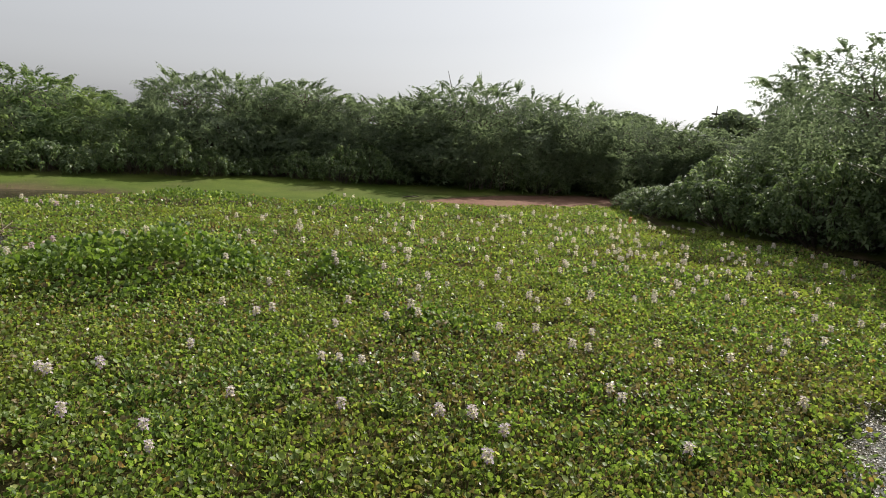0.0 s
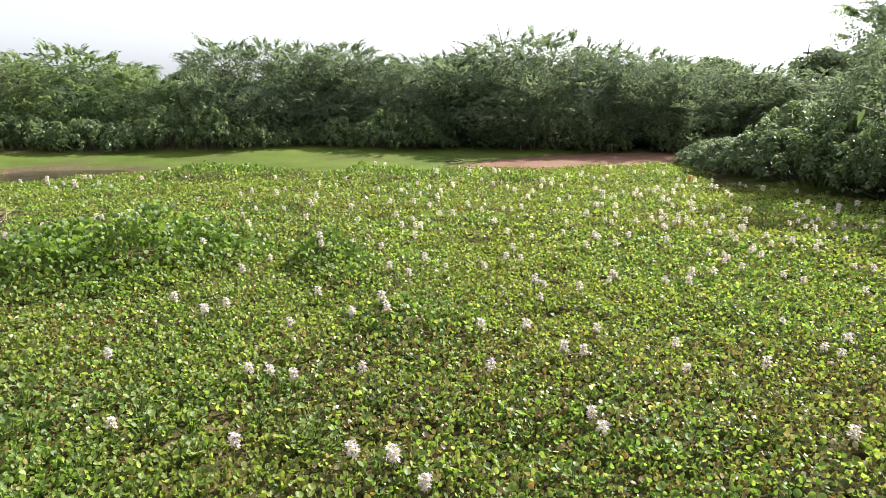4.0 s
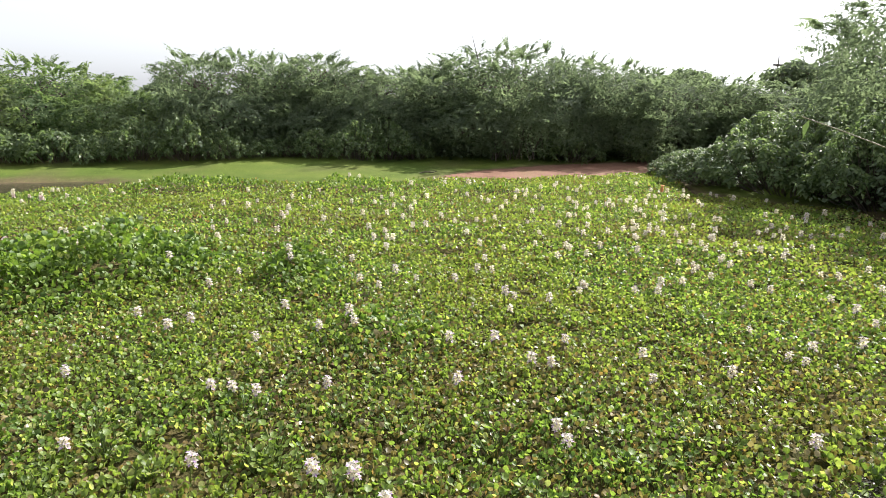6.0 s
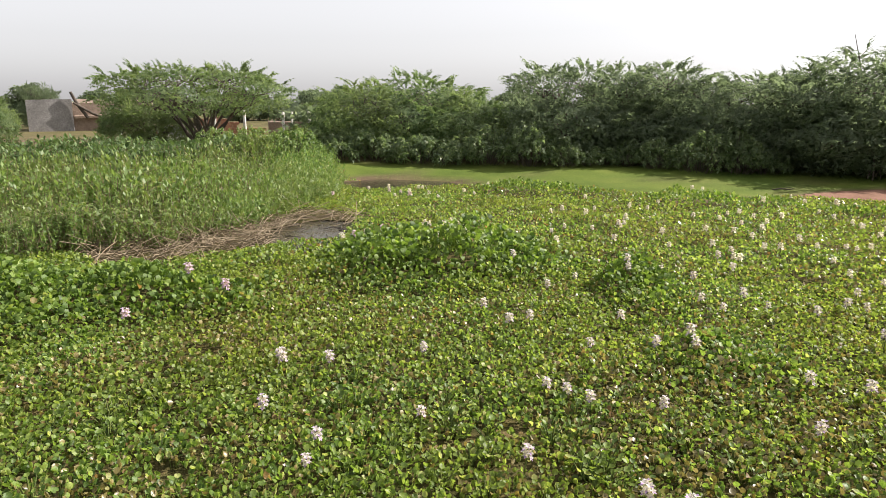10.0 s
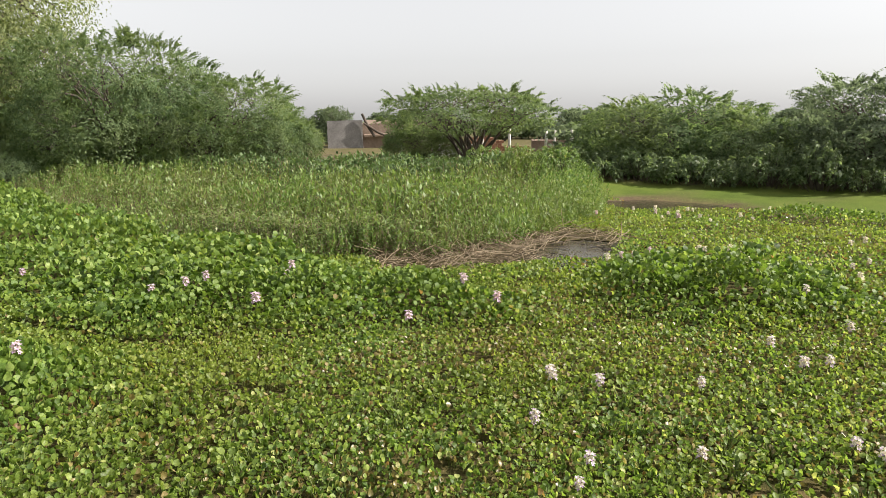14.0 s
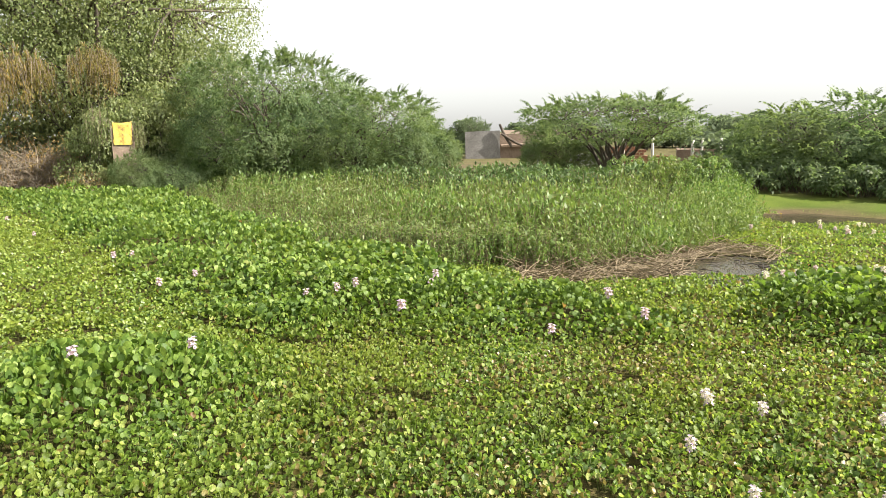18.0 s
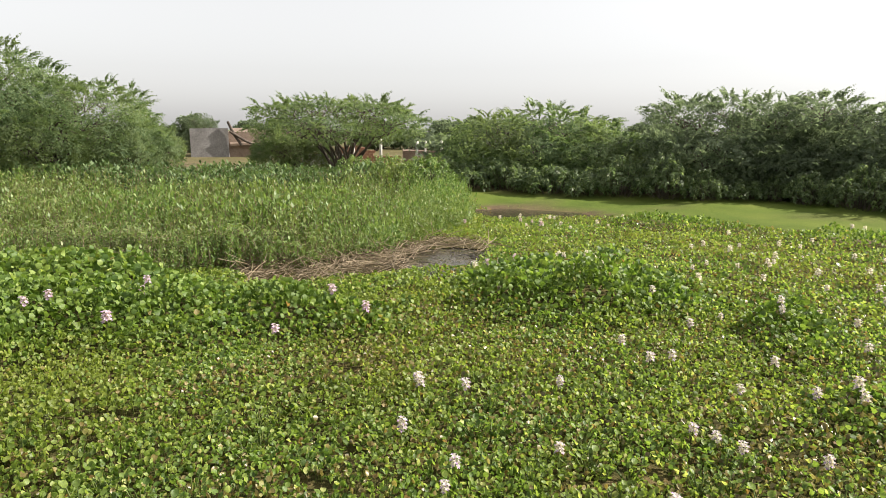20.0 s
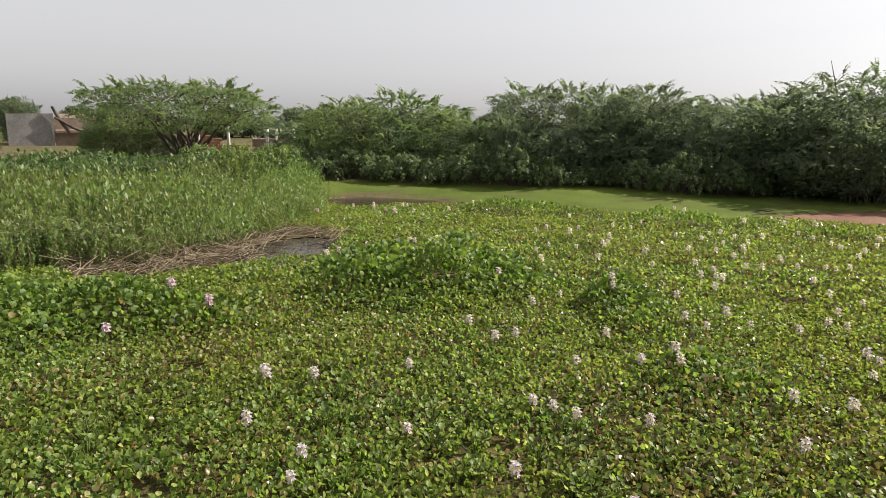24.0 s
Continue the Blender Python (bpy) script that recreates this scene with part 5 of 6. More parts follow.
DEAD = [dead_stalk(k) for k in range(6)]
count = 0
for i in range(3000):
    x, y = random.uniform(-7.4, -3.8), random.uniform(7.4, 13.2)
    if inside(np.array([x]), np.array([y]), PILE)[0] and count < 260 and edge_distance(np.array([x]), np.array([y]), LEFT_HOLE)[0] > 0.3 and not inside(np.array([x]), np.array([y]), LEFT_HOLE)[0]:
        ob = part("reed_stalk", DEAD[count % 6], pile)
        ob.matrix_basis = pose(x + 5.5, y - 9.5, random.uniform(0.02, 0.16), random.gauss(6, 26), random.uniform(-10, 10), random.gauss(70, 45))
        count += 1

litter, r = Soup(), np.random.default_rng(770)
px, py = rng.uniform(-7.5, -3.6, 1100), rng.uniform(7.7, 13.4, 1100)
m = inside(px, py, PILE) & ~inside(px, py, LEFT_HOLE)
for x, y in zip(px[m], py[m]):
    a, ln, lift = r.normal(1.2, 0.8), r.uniform(0.35, 0.9), r.uniform(0.01, 0.1)
    dx, dy = math.cos(a) * ln / 2, math.sin(a) * ln / 2
    tube(litter, [(x - dx + 5.5, y - dy - 9.5, lift), (x + 5.5 + r.normal(0, 0.03), y - 9.5, lift + r.uniform(0, 0.08)), (x + dx + 5.5, y + dy - 9.5, lift + r.normal(0.02, 0.05))], [0.006, 0.006, 0.003], 3)
part("reed_litter", litter.mesh("reed_litter", [DEAD_REED]), pile, "matted thin dead stalks", kind="stuff")
for i in range(14):
    r, soup = np.random.default_rng(780 + i), Soup()
    x, y, a = -4.45 + r.normal(0, 0.3), 11.3 + r.normal(0, 0.45), r.uniform(0, 6.3)
    tube(soup, [(0, 0, 0), (0.12, r.normal(0, 0.05), 0.03), (0.26, r.normal(0, 0.08), 0.0)], [0.008, 0.007, 0.004], 4)
    ob = new("floating_twig", soup.mesh("floating_twig", [WET_TWIG]))
    ob.matrix_basis = pose(x, y, 0.012, 0, 0, math.degrees(a)) @ Matrix.Scale(r.uniform(0.7, 1.6), 4)
    tagged(ob, "short dark twig afloat on the small open water", "twig", "floating twigs")

# ---- dead branches in the sunlit water ----
def bent(r, a, way, ln, rad):
    """A crooked tapering stick."""
    pts, p, way = [a], np.array(a, float), np.array(way, float)
    for _ in range(5):
        way = way + r.normal(0, 0.16, 3) * (1, 1, 0.5)
        way /= np.linalg.norm(way)
        p = p + way * ln / 5
        p[2] = max(p[2], -0.05)
        pts.append(tuple(p))
    soup = Soup()
    tube(soup, pts, np.linspace(rad, rad * 0.4, 6), 5)
    return soup, pts, way


for i, (x, y, turn, ln) in enumerate(((5.6, 1.3, -45, 1.6), (5.9, 1.5, -30, 1.5), (5.3, 1.5, -60, 1.2), (6.4, 1.7, -35, 1.5), (6.9, 2.0, -20, 1.5), (7.5, 2.2, -30, 1.3), (6.2, 2.1, -5, 1.3),
                                      (5.7, 1.9, 0, 1.0), (8.2, 2.4, -25, 1.2), (6.6, 2.4, -50, 0.8), (5.0, 1.4, -20, 0.9), (7.2, 2.6, -10, 1.0))):
    r = np.random.default_rng(800 + i)
    ob = thing("dead_branch", (0, 0, 0), "bare dark branch lying in the sunlit water", "branch", "dead branches in the water")
    ob.matrix_basis = pose(x, y, 0.03, 0, 0, turn)
    soup, pts, way = bent(r, (0, 0, 0), (-1, 0.25, 0.06), ln, 0.014)
    part("limb", soup.mesh("limb", [WET_TWIG]), ob)
    for q in (1, 2, 3, 4, 5):
        soup, tw, tway = bent(r, pts[q], way * 0.7 + r.normal(0, 0.7, 3) * (1, 1, 0.45), ln * r.uniform(0.3, 0.5), 0.007)
        twig = part("twig", soup.mesh("twig", [WET_TWIG]), ob)
        for e_ in (2, 4):
            soup, _, _ = bent(r, tw[e_], tway * 0.7 + r.normal(0, 0.7, 3) * (1, 1, 0.45), ln * r.uniform(0.12, 0.25), 0.004)
            part("shoot", soup.mesh("shoot", [WET_TWIG]), twig)

# ---- loose leaves and specks on the open water ----
DUCKWEED = leaf_material("floating_speck", [(0.0, (0.1, 0.085, 0.06)), (0.5, (0.26, 0.22, 0.18)), (1.0, (0.5, 0.45, 0.4))], (0.2, 0.16, 0.1), 2.0, 0.5, 0.1, 1.1)
specks = Soup()
n = 48000
px, py = rng.uniform(2.8, 9.8, n), rng.uniform(0.5, 3.9, n)
m = (inside(px, py, RIGHT_HOLE) | (edge_distance(px, py, RIGHT_HOLE) < 0.35)) & (ripple(px, py, 1.5, 61) + 0.5 * ripple(px, py, 5, 62) > -0.55)
px, py = px[m], py[m]
n = len(px)
speck = np.array([(-0.5, -0.3, 0), (0.5, -0.35, 0.0), (0.45, 0.3, 0.1), (-0.4, 0.4, 0.0)], float), np.array([(0, 1, 2, 3)])
specks.scatter(speck, np.stack([px, py, np.full(n, 0.006)], -1), turns_from(rng.uniform(0, 6.3, n), rng.normal(0, 0.3, n), rng.normal(0, 0.3, n)), rng.uniform(0.008, 0.02, n))
tagged(new("floating_specks", specks.mesh("floating_specks", [DUCKWEED])), "pale floating specks on the sunlit open water", "floating plants", kind="stuff")
bits = Soup()
n = 2200
px, py = rng.uniform(-5.5, -3.2, n), rng.uniform(9.8, 12.5, n)
m = inside(px, py, LEFT_HOLE) & (rng.random(n) < 0.25 + 0.5 * (ripple(px, py, 4.0, 64) > 0.1))
px, py = px[m], py[m]
n = len(px)
bits.scatter(speck, np.stack([px, py, np.full(n, 0.006)], -1), turns_from(rng.uniform(0, 6.3, n), rng.normal(0, 0.25, n), rng.normal(0, 0.25, n)), np.stack([rng.uniform(0.02, 0.07, n), rng.uniform(0.01, 0.025, n), np.full(n, 0.02)], -1))
tagged(new("floating_debris", bits.mesh("floating_debris", [DEBRIS])), "dark floating scraps on the small open water", "floating debris", kind="stuff")
strays = Soup()
n = 9000
px, py = rng.uniform(2.8, 11.0, n), rng.uniform(-0.2, 4.5, n)
e = edge_distance(px, py, RIGHT_HOLE)
m = (inside(px, py, RIGHT_HOLE) | (e < 0.2)) & (rng.random(n) < np.exp(-((e / 0.45) ** 1.5)) * (0.75 + 0.5 * ripple(px, py, 3.0, 63)))
px, py = px[m], py[m]
n = len(px)
strays.scatter(round_leaf(0.3), np.stack([px, py, rng.uniform(0.01, 0.08, n)], -1), turns_from(rng.uniform(0, 6.3, n), np.radians(rng.normal(30, 25, n)), rng.normal(0, 0.3, n)), rng.uniform(0.03, 0.06, n))
tagged(new("stray_leaves", strays.mesh("stray_leaves", [HYACINTH])), "loose hyacinth leaves at the edge of the open water", "water plants", kind="stuff")

# ---- overhanging bamboo ----
bamboo = thing("bamboo", (5.2, -1.0, 0.3), "thin bamboo stem arching over the water with narrow leaves", "bamboo")
bx, by, bz = 5.2, -1.0, 0.3


def rel(*pts):
    return [(x - bx, y - by, z - bz) for x, y, z in pts]


soup = Soup()
tube(soup, rel((5.2, -1.0, 0.2), (5.0, -0.7, 1.5), (4.3, -0.1, 2.45), (3.5, 0.5, 2.68), (2.9, 0.9, 2.52), (2.66, 1.11, 2.34)), [0.011, 0.009, 0.006, 0.004, 0.003, 0.0022], 6)
part("culm", soup.mesh("culm", [PALE_TWIG]), bamboo, "tan bamboo stem")
soup = Soup()
tube(soup, rel((2.69, 1.06, 2.36), (2.6, 1.23, 2.25), (2.51, 1.38, 2.19), (2.48, 1.52, 2.16), (2.44, 1.67, 2.18), (2.37, 1.83, 2.24), (2.33, 1.96, 2.28)), [0.003, 0.003, 0.003, 0.003, 0.0022, 0.002, 0.0015], 5)
part("twig", soup.mesh("twig", [PALE_TWIG]), bamboo, "bare pale twig")
BAMBOO_LEAF = np.array([(0, 0, 0), (0, 0.5, 0.02), (0, 1, -0.08), (-0.085, 0.4, 0.03), (0.085, 0.4, 0.03)]), np.array([(0, 1, 2, 3), (0, 4, 2, 1)])
rb = np.random.default_rng(900)
one = Soup()
one.scatter(BAMBOO_LEAF, [(0, 0, 0)], turns_from(np.zeros(1), np.zeros(1), np.zeros(1)), np.array([1.0]))
leaf_me = one.mesh("leaf", [BAMBOO_GREEN])
for i in range(64):
    u = rb.random() * 1.25 - 0.25
    c = np.array([2.54, 1.33, 2.33]) * (1 - u) + np.array([2.72, 0.98, 2.44]) * u + rb.normal(0, 1, 3) * (0.03, 0.05, 0.05)
    if i >= 60:
        c = np.array([(2.51, 1.39, 2.18), (2.53, 1.36, 2.19), (2.34, 1.94, 2.27), (2.36, 1.88, 2.25)][i - 60])
    ob = part("leaf", leaf_me, bamboo)
    ob.matrix_basis = Matrix.Translation(c - np.array([bx, by, bz])) @ pose(0, 0, 0, 0, 0, rb.uniform(0, 360)) @ Matrix.Rotation(radians(rb.normal(-32, 32)), 4, "X") @ Matrix.Rotation(radians(rb.normal(0, 35)), 4, "Y") @ Matrix.Scale(rb.uniform(0.07, 0.14), 4)

# ---- dry brush, dried creeper and the yellow wall on the left bank ----
def dry_brush(seed, height, radius, n=900):
    r = np.random.default_rng(seed)
    ob = thing("dry_bush", (0, 0, 0), "", "bush")
    twigs = Soup()
    for _ in range(n):
        a, d = r.uniform(0, 6.3), radius * math.sqrt(r.random())
        foot = np.array([math.cos(a) * d, math.sin(a) * d, r.uniform(0, height * 0.45)])
        way = r.normal(0, 0.6, 3) + (0, 0, 0.8)
        end = foot + way / np.linalg.norm(way) * r.uniform(0.4, 1.0) * height * 0.5
        arch = np.array([r.normal(0, 0.2), r.normal(0, 0.2), -0.15])
        tube(twigs, [foot, (foot + end) / 2 - arch * 0.3, end + arch], [0.014, 0.011, 0.006], 3)
    part("brushwood", twigs.mesh("brushwood", [DRY_TWIG]), ob)
    leaf = Soup()
    k = 1500
    a, d = r.uniform(0, 6.3, k), radius * np.sqrt(r.random(k))
    leaf.scatter(lance_leaf(0.3), np.stack([np.cos(a) * d, np.sin(a) * d, r.uniform(0.1, height, k) * (1 - 0.4 * (d / radius) ** 2)], -1), turns_from(r.uniform(0, 6.3, k), r.normal(-0.5, 0.6, k), r.normal(0, 0.5, k)), r.uniform(0.1, 0.22, k))
    part("dry_foliage", leaf.mesh("dry_foliage", [DRY_LEAF]), ob)
    return ob


DRY = dry_brush(40, 3.0, 2.0)
for x, y, turn, sc in ((-35.4, 5.0, 0, 1.0), (-33.6, 7.0, 90, 1.0), (-31.6, 9.0, 200, 0.9), (-37.2, 3.4, 30, 1.1), (-30.0, 9.4, 60, 0.6), (-28.9, 8.5, 130, 0.62), (-27.6, 8.9, 20, 0.5)):
    place(DRY, x, y, turn, sc, "grey-brown dry thorny brush on the bank", "dry brush on the left bank")
def hanging_creeper(name, seed, width, drop, leaf, strands=110):
    """A ragged curtain of hanging strands with narrow leaves, from a loose mass at the top."""
    r = np.random.default_rng(seed)
    ob = thing(name, (0, 0, 0), "", "creeper")
    vine, leaves = Soup(), Soup()
    for _ in range(strands):
        a, d = r.uniform(0, 6.3), width * math.sqrt(r.random())
        x, y = math.cos(a) * d, math.sin(a) * d
        top = drop * (1.05 - 0.35 * (d / width) ** 2 + r.normal(0, 0.1))
        ln = drop * r.uniform(0.25, 0.95) * (1 - 0.35 * d / width)
        sx, sy = r.normal(0, 0.12, 2)
        tube(vine, [(x, y, top), (x + sx, y + sy, top - ln * 0.45), (x + sx * 1.4, y + sy * 1.4, top - ln)], [0.012, 0.01, 0.006], 3)
        n = 20
        t = r.random(n)
        leaves.scatter(lance_leaf(0.3), np.stack([x + sx * 1.4 * t, y + sy * 1.4 * t, top - ln * t], -1) + r.normal(0, 0.07, (n, 3)), turns_from(r.uniform(0, 6.3, n), np.radians(r.normal(-50, 28, n)), r.normal(0, 0.4, n)), r.uniform(0.11, 0.2, n))
    part("vine", vine.mesh("vine", [DRY_TWIG]), ob)
    part("foliage", leaves.mesh("foliage", [leaf]), ob)
    return ob


CREEPER = hanging_creeper("dried_creeper", 44, 1.5, 2.6, CREEPER_LEAF)
for x, y, z, sc in ((-31.6, 7.2, 3.2, (0.8, 0.95, 1.0)), (-31.2, 6.1, 3.1, (0.6, 0.7, 0.8)), (-32.2, 8.0, 4.0, (0.5, 0.5, 0.6)), (-30.4, 9.7, 3.7, (0.6, 0.7, 0.85)), (-30.7, 10.3, 4.3, (0.4, 0.45, 0.6)), (-32.6, 5.4, 2.9, (0.5, 0.6, 0.7))):
    place(CREEPER, x, y, 40 * x, sc, "orange-brown dried creeper hanging in the tree", "dried creepers in the broadleaf tree", z)

yw = thing("yellow_wall", (-28.4, 10.0, 0.2), "small yellow painted hut wall half hidden by foliage", "wall")
soup = Soup()
block(soup, (-0.42, -0.12, -0.3), (0.4, 0.12, 2.66), 0, 0.03, rng)
part("wall", soup.mesh("wall", [EARTH_WALL], False), yw)
soup = Soup()
block(soup, (-0.38, -0.2, 1.95), (0.36, -0.15, 2.72), 0, 0.05, rng)
part("painted_panel", soup.mesh("painted_panel", [YELLOW_PAINT], False), yw, "bright yellow painted panel")
yw.rotation_euler = (0, 0, radians(70 + 90 + 180 + 90))

GREEN_SCRUB = shoot_bush("leafy_shrub", 46, 1.9, 1.6, 260, SCRUB_LEAF, (0.5, 0.8))
for x, y, turn, sc in ((-34.2, 4.2, 0, 1.25), (-35.6, 3.0, 80, 1.4), (-36.6, 1.6, 150, 1.4)):
    place(GREEN_SCRUB, x, y, turn, sc, "yellowing shrub among the dry brush on the bank", "yellowing shrubs on the left bank")
for x, y, turn, sc in ((-26.9, 11.4, 10, (0.42, 0.42, 0.45)), (-26.9, 9.8, 60, (0.28, 0.28, 0.55))):
    place(TREE_C, x, y, turn, sc, "low feathery thorn bush beside the yellow wall", "thorn bushes by the yellow wall", 0.0)

GREEN_CREEPER = hanging_creeper("green_creeper", 48, 0.9, 2.0, BROAD_LEAF, 60)
for x, y, z, sc in ((-28.15, 10.5, 1.5, (0.3, 0.3, 0.7)), (-28.6, 9.1, 1.6, (0.55, 0.55, 0.9))):
    place(GREEN_CREEPER, x, y, 50 * y, sc, "light green creeper hanging over the yellow wall", "creepers over the yellow wall", z)
SIDE_BUSH = leafy_bush("leafy_shrub", 47, 3.6, 1.4, BROAD_LEAF, 5200, 9, HEART, (0.08, 0.14), 0.1, 0.8, 5, 0.03, -50)
for x, y, turn, sc in ((-29.6, 9.0, 0, (0.8, 0.8, 1.0)), (-28.8, 11.5, 100, (0.8, 0.8, 1.15)), (-29.4, 10.4, 200, (0.9, 0.9, 1.2)), (-27.7, 9.3, 40, (0.42, 0.42, 0.52)), (-30.6, 12.4, 300, (1.3, 1.3, 1.4))):
    place(SIDE_BUSH, x, y, turn, sc, "light green leafy shrub round the yellow wall", "leafy shrubs by the yellow wall")

# ---- ruined house, brick wall and fence posts ----
house = thing("ruined_house", (-33.9, 39.4, 0.3), "ruined house with grey plastered wall and collapsed brown roof", "house")
house.rotation_euler = (0, 0, radians(41))
soup = Soup()
block(soup, (-2.6, 0, -0.5), (0, 0.35, 2.1), 0, 0.03, rng)
block(soup, (-2.6, 0.353, -0.5), (-2.25, 5.0, 1.95), 0, 0.03, rng)
part("plastered_wall", soup.mesh("plastered_wall", [PLASTER], False), house, "grey weathered plaster wall")
soup = Soup()
block(soup, (0.003, 0.4, -0.5), (5.0, 0.75, 1.9), 0, 0.05, rng)
part("mud_brick_wall", soup.mesh("mud_brick_wall", [EARTH_WALL], False), house, "brown mud-brick wall")
soup = Soup()
v = [(0.1, 0.1, 1.0), (4.8, 0.1, 1.2), (5.0, 3.5, 2.1), (0.2, 3.5, 2.15), (0.1, 0.1, 0.85), (4.8, 0.1, 1.05), (5.0, 3.5, 1.95), (0.2, 3.5, 2.0)]
soup.add(v, [(0, 1, 2, 3), (7, 6, 5, 4), (0, 4, 5, 1), (1, 5, 6, 2), (2, 6, 7, 3), (3, 7, 4, 0)])
part("fallen_roof", soup.mesh("fallen_roof", [EARTH_WALL], False), house, "sagging brown roof")
soup = Soup()
tube(soup, [(0.0, -0.2, 2.6), (0.35, -0.2, 1.8), (0.9, -0.25, 0.9)], [0.09, 0.12, 0.1], 6)
tube(soup, [(0.1, -0.3, 1.9), (1.2, -0.3, 1.2), (1.9, -0.35, 0.9)], [0.08, 0.1, 0.06], 6)
part("broken_beam", soup.mesh("broken_beam", [DARK_WOOD]), house, "dark broken roof timbers")

wall = thing("brick_wall", (-20.5, 35.0, 0.3), "low red brick boundary wall with broken top", "wall")
wall.rotation_euler = (0, 0, radians(28))
rw = np.random.default_rng(950)
bricks = Soup()
for row in range(9):
    for col in range(10, 34):
        if row < 5 + 1.5 * math.sin(col * 0.35) + rw.normal(0, 0.5):
            x0 = -6.0 + col * 0.25 + (0.125 if row % 2 else 0)
            block(bricks, (x0, 0, -0.1 + row * 0.165), (x0 + 0.235, 0.24, 0.05 + row * 0.165), 0, 0.006, rw)
part("bricks", bricks.mesh("bricks", [BRICK], False), wall, kind="stuff")
low = Soup()
block(low, (0, 0, -0.4), (3.6, 0.3, 0.85), 0, 0.04, rw)
lw = new("mud_wall", low.mesh("mud_wall", [EARTH_WALL], False))
lw.matrix_basis = pose(-17.6, 35.3, 0.35, 0, 0, 22)
tagged(lw, "low brown mud wall behind the fence posts", "wall")
cap = Soup()
block(cap, (-1.2, -0.5, -0.1), (1.3, -0.2, 0.55), 0, 0.02, rw)
wt = new("white_trough", cap.mesh("white_trough", [WHITE_PAINT], False))
wt.matrix_basis = pose(-19.5, 30.5, 0.55, 0, 0, 28)
tagged(wt, "whitewashed low trough beyond the weeds", "trough")


def fence_post_mesh():
    soup = Soup()
    tube(soup, [(0, 0, -0.3), (0, 0, 1.0), (0.02, 0, 2.0), (0.02, 0, 2.03)], [0.09, 0.085, 0.08, 0.05], 4)
    return soup.mesh("fence_post", [CONCRETE])


POST = fence_post_mesh()
for i, (a, h) in enumerate(((0, 0.72), (1.05, 0.72), (1.5, 0.7), (3.6, 0.75), (5.2, 0.8), (7.6, 0.85), (8.2, 0.85), (10.2, 0.8))):
    ob = new("fence_post", POST)
    ob.matrix_basis = pose(-15.24 - a * 0.9, 35.7 - a * 0.38, 0.35, 0, (i * 5 % 7) - 3, i * 31) @ Matrix.Diagonal((1, 1, h, 1))
    tagged(ob, "upright weathered concrete fence post", "post", "concrete fence posts")

# ---- distant trees, pole, palm tuft ----
FAR_TREE = leafy_bush("broadleaf_tree", 17, 8.5, 4.4, THORN_LEAF, 4500, 15, HEART, (0.4, 0.75), 0.4, 0.6, 2, 0.18, -20, "tree")
FAR_BUSH = leafy_bush("thorn_bush", 18, 2.3, 3.2, THORN_LEAF, 2600, 13, HEART, (0.2, 0.4), 0.1, 0.5, 4, 0.05, -10, "bush")
for x, y, sc in ((-21.3, 56, 0.4), (-26, 64, 0.38), (40, 44, 0.6), (36, 52, 0.55), (-30, 70, 0.42), (-36, 66, 0.4), (-24, 76, 0.45), (-17, 78, 0.42), (-46, 62, 0.42), (-55, 58, 0.45), (-10, 80, 0.4), (-62, 44, 0.5), (-20, 70, 0.36), (-27, 73, 0.4), (-33, 60, 0.33), (-40, 72, 0.42), (-14, 72, 0.38), (-48, 70, 0.45), (-52, 64, 0.4), (-6, 76, 0.4)):
    place(FAR_TREE, x, y, x * 13, sc, "distant dark round-topped tree", "distant trees")
for k in range(26):
    place(FAR_BUSH, -78 + 3.3 * k + random.uniform(-1, 1), 62 + random.uniform(-4, 8), 47 * k, (1.0, 1.0, random.uniform(0.8, 1.25)), "low distant thorn bush on the horizon", "distant thorn bushes")
place(TREE_D, -42, 45.3, 20, (0.55, 0.55, 0.85), "small dark tree behind the ruined house", "distant trees")
place(tuft, -26.9, 16.9, 0, 1.0, "small tuft of leaves on top of the thorn tree", "", 5.0)
soup = Soup()
tube(soup, [(0, 0, -0.3), (0, 0, 2.5), (0.05, 0, 5.0)], [0.06, 0.05, 0.04], 8)
pole = thing("utility_pole", (38.5, 44.4, 0.4), "thin dark utility pole beyond the trees", "pole")
part("shaft", soup.mesh("shaft", [DARK_WOOD]), pole)
soup = Soup()
block(soup, (-0.4, -0.05, 4.3), (0.4, 0.05, 4.42))
part("crossarm", soup.mesh("crossarm", [DARK_WOOD], False), pole)

# ---- bare stems under the big far tree ----
STEM_SHAPES = []
for k in range(5):
    r, soup = np.random.default_rng(980 + k), Soup()
    tube(soup, [(0, 0, -0.1), (r.normal(0, 0.08), r.normal(0, 0.08), 0.6), (r.normal(0, 0.25), r.normal(0, 0.2), 1.3)], [0.026, 0.02, 0.012], 5)
    STEM_SHAPES.append(soup.mesh("stem", [BARK]))
thicket = thing("bare_thicket", (9.3, 21.9, 0.25), "cluster of pale bare stems at the foot of the thorn trees", "thicket")
for k in range(26):
    ob = part("stem", STEM_SHAPES[k % 5], thicket)
    ob.matrix_basis = pose(random.uniform(-1.3, 1.3), random.uniform(-0.2, 0.5), 0, random.uniform(-12, 12), random.uniform(-22, 22), random.uniform(0, 360)) @ Matrix.Scale(random.uniform(0.55, 0.9), 4)
soup = Soup()
tube(soup, [(0, 0, 0), (-0.1, 0, 1.6), (0.12, 0, 2.9), (-0.05, 0, 3.6), (-0.25, 0.05, 4.35)], [0.05, 0.04, 0.03, 0.02, 0.008], 5)
snag = thing("dead_snag", (8.7, 25.4, 0.2), "thin bare twig standing out above the thorn trees", "branch")
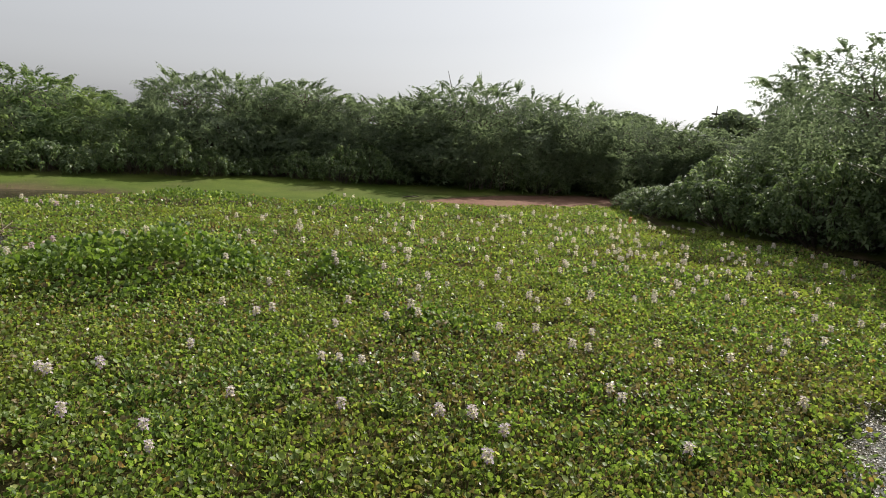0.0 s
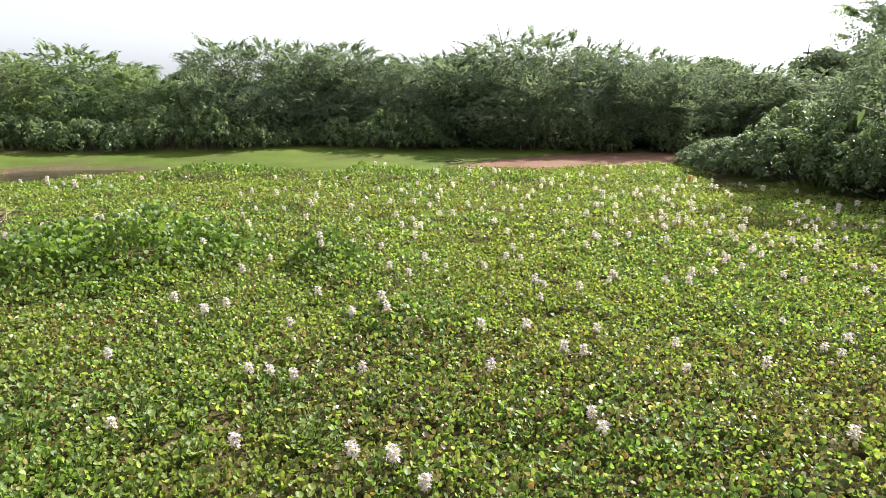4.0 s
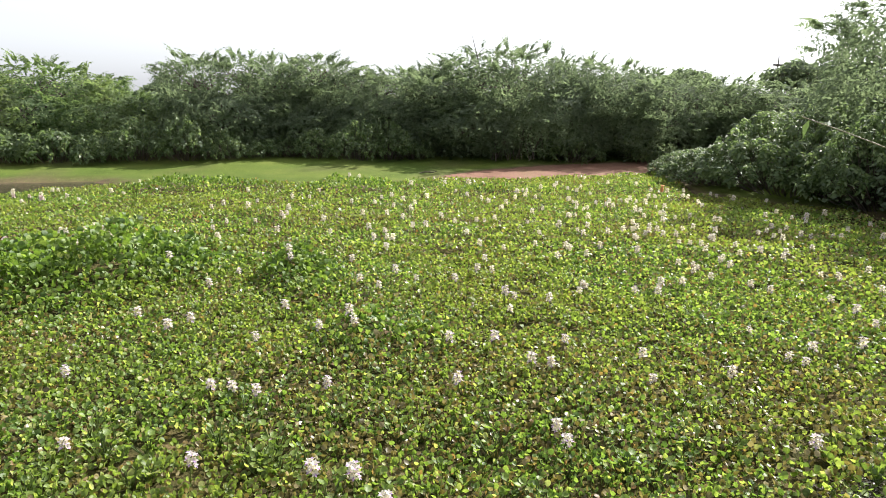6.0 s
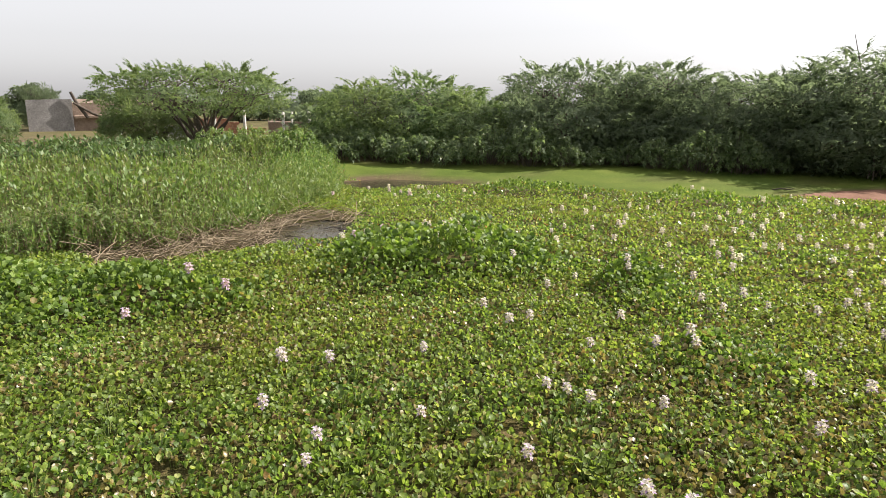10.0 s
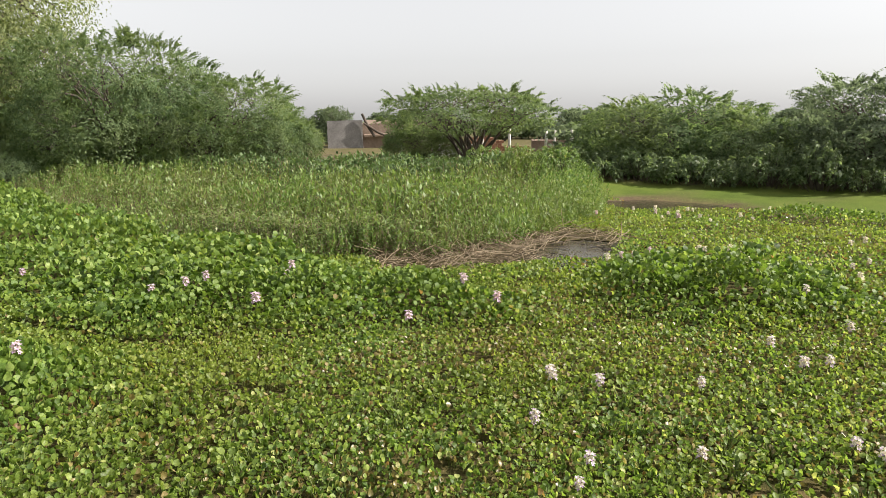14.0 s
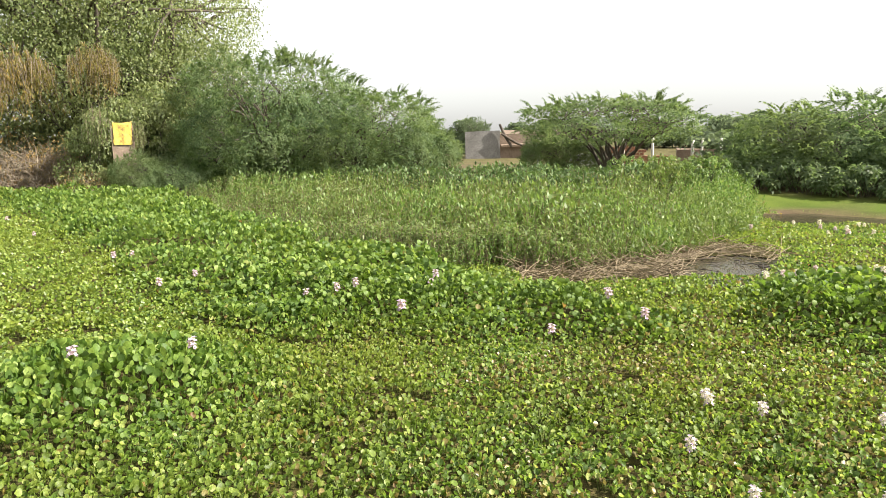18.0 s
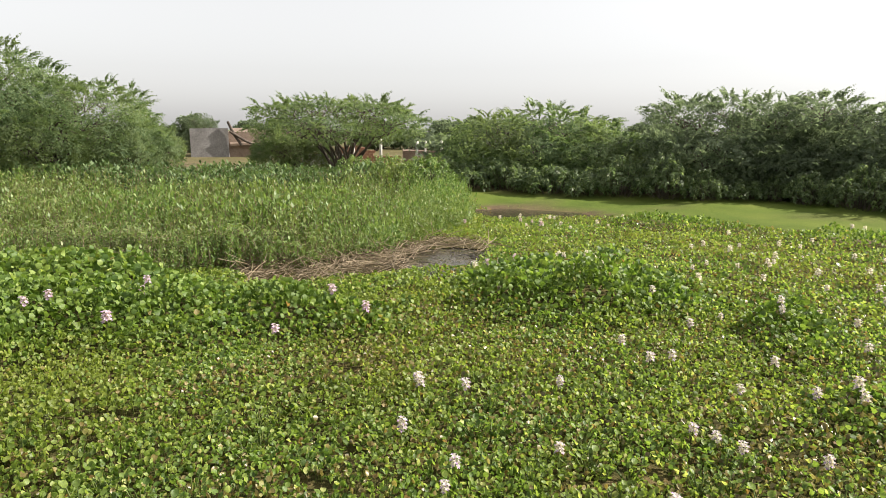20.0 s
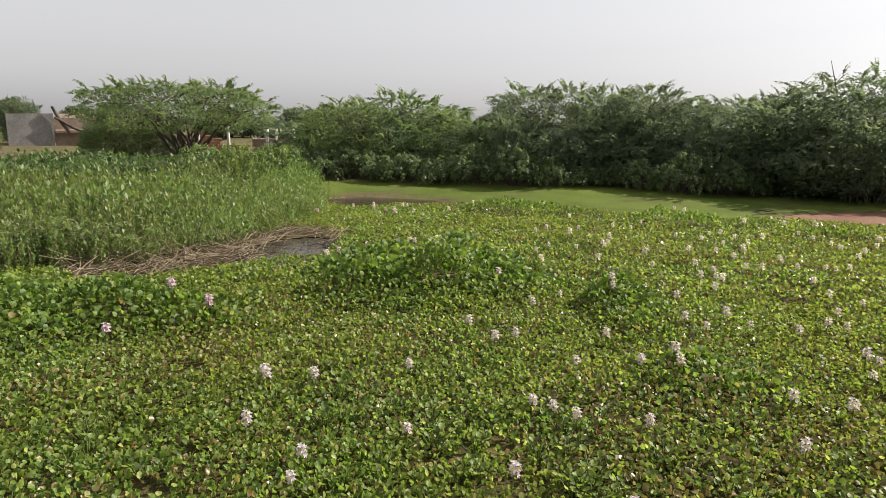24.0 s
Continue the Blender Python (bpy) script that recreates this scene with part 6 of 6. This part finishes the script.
part("stem", soup.mesh("stem", [BARK]), snag)
soup = Soup()
tube(soup, [(-0.05, 0, 3.6), (0.15, 0, 3.85), (0.3, 0, 3.95)], [0.014, 0.01, 0.005], 4)
part("twig", soup.mesh("twig", [BARK]), snag)

# ---- small things ----
soup = Soup()
tube(soup, [(-0.6, 0, 0.03), (-0.1, 0.05, 0.1), (0.5, 0, 0.06), (0.8, 0.1, 0.12)], [0.03, 0.05, 0.045, 0.02], 6)
tube(soup, [(0.1, 0, 0.08), (0.2, -0.2, 0.2), (0.5, -0.3, 0.22)], [0.025, 0.02, 0.01], 5)
log = new("fallen_branch", soup.mesh("fallen_branch", [DARK_WOOD]))
log.matrix_basis = pose(5.2, 19.2, 0.1, 0, 0, 5) @ Matrix.Scale(0.4, 4)
tagged(log, "dark fallen branch on the meadow's edge", "branch")
gv, gq2 = np.meshgrid(np.linspace(-0.13, 0.13, 7), np.linspace(-0.1, 0.16, 7))
zz = 0.03 * np.sin(gv * 40) * np.cos(gq2 * 35)
cloth_v = np.stack([gv.ravel(), zz.ravel(), gq2.ravel()], -1)
ii, jj = [a.ravel() for a in np.meshgrid(np.arange(6), np.arange(6))]
cloth = new("orange_cloth", quad_mesh("orange_cloth", cloth_v, np.stack([jj * 7 + ii, jj * 7 + ii + 1, (jj + 1) * 7 + ii + 1, (jj + 1) * 7 + ii], -1), [ORANGE_CLOTH]))
cloth.modifiers.new("thick", "SOLIDIFY").thickness = 0.006
cloth.matrix_basis = pose(9.6, 13.9, 0.22, 0, 8, 30) @ Matrix.Scale(0.65, 4)
tagged(cloth, "crumpled orange cloth caught in the leaves", "cloth")

# meadow grass
blade = np.array([(-0.5, 0, 0), (0.5, 0, 0), (0.15, 0.25, 1), (-0.1, 0.25, 1)]), np.array([(0, 1, 2, 3)])
grass = Soup()
px, py = rng.uniform(-11, 14, 16000), rng.uniform(16.5, 25, 16000)
m = ~inside(px, py, POND) & ~inside(px, py, RED) & ~inside(px, py, WEEDS) & (py < 23.4 - 0.05 * px) & (ripple(px, py, 1.1, 9) > -1.4)
px, py = px[m], py[m]
n = len(px)
grass.scatter(blade, np.stack([px, py, ground_height(px, py) - 0.01], -1), turns_from(rng.uniform(0, 6.3, n), rng.normal(0, 0.3, n), rng.normal(0, 0.3, n)),
              np.stack([rng.uniform(0.012, 0.025, n), rng.uniform(0.04, 0.08, n), rng.uniform(0.01, 0.022, n)], -1))
tagged(new("meadow_grass", grass.mesh("meadow_grass", [GRASS_BLADE])), "short green grass blades on the meadow", "grass", kind="stuff")
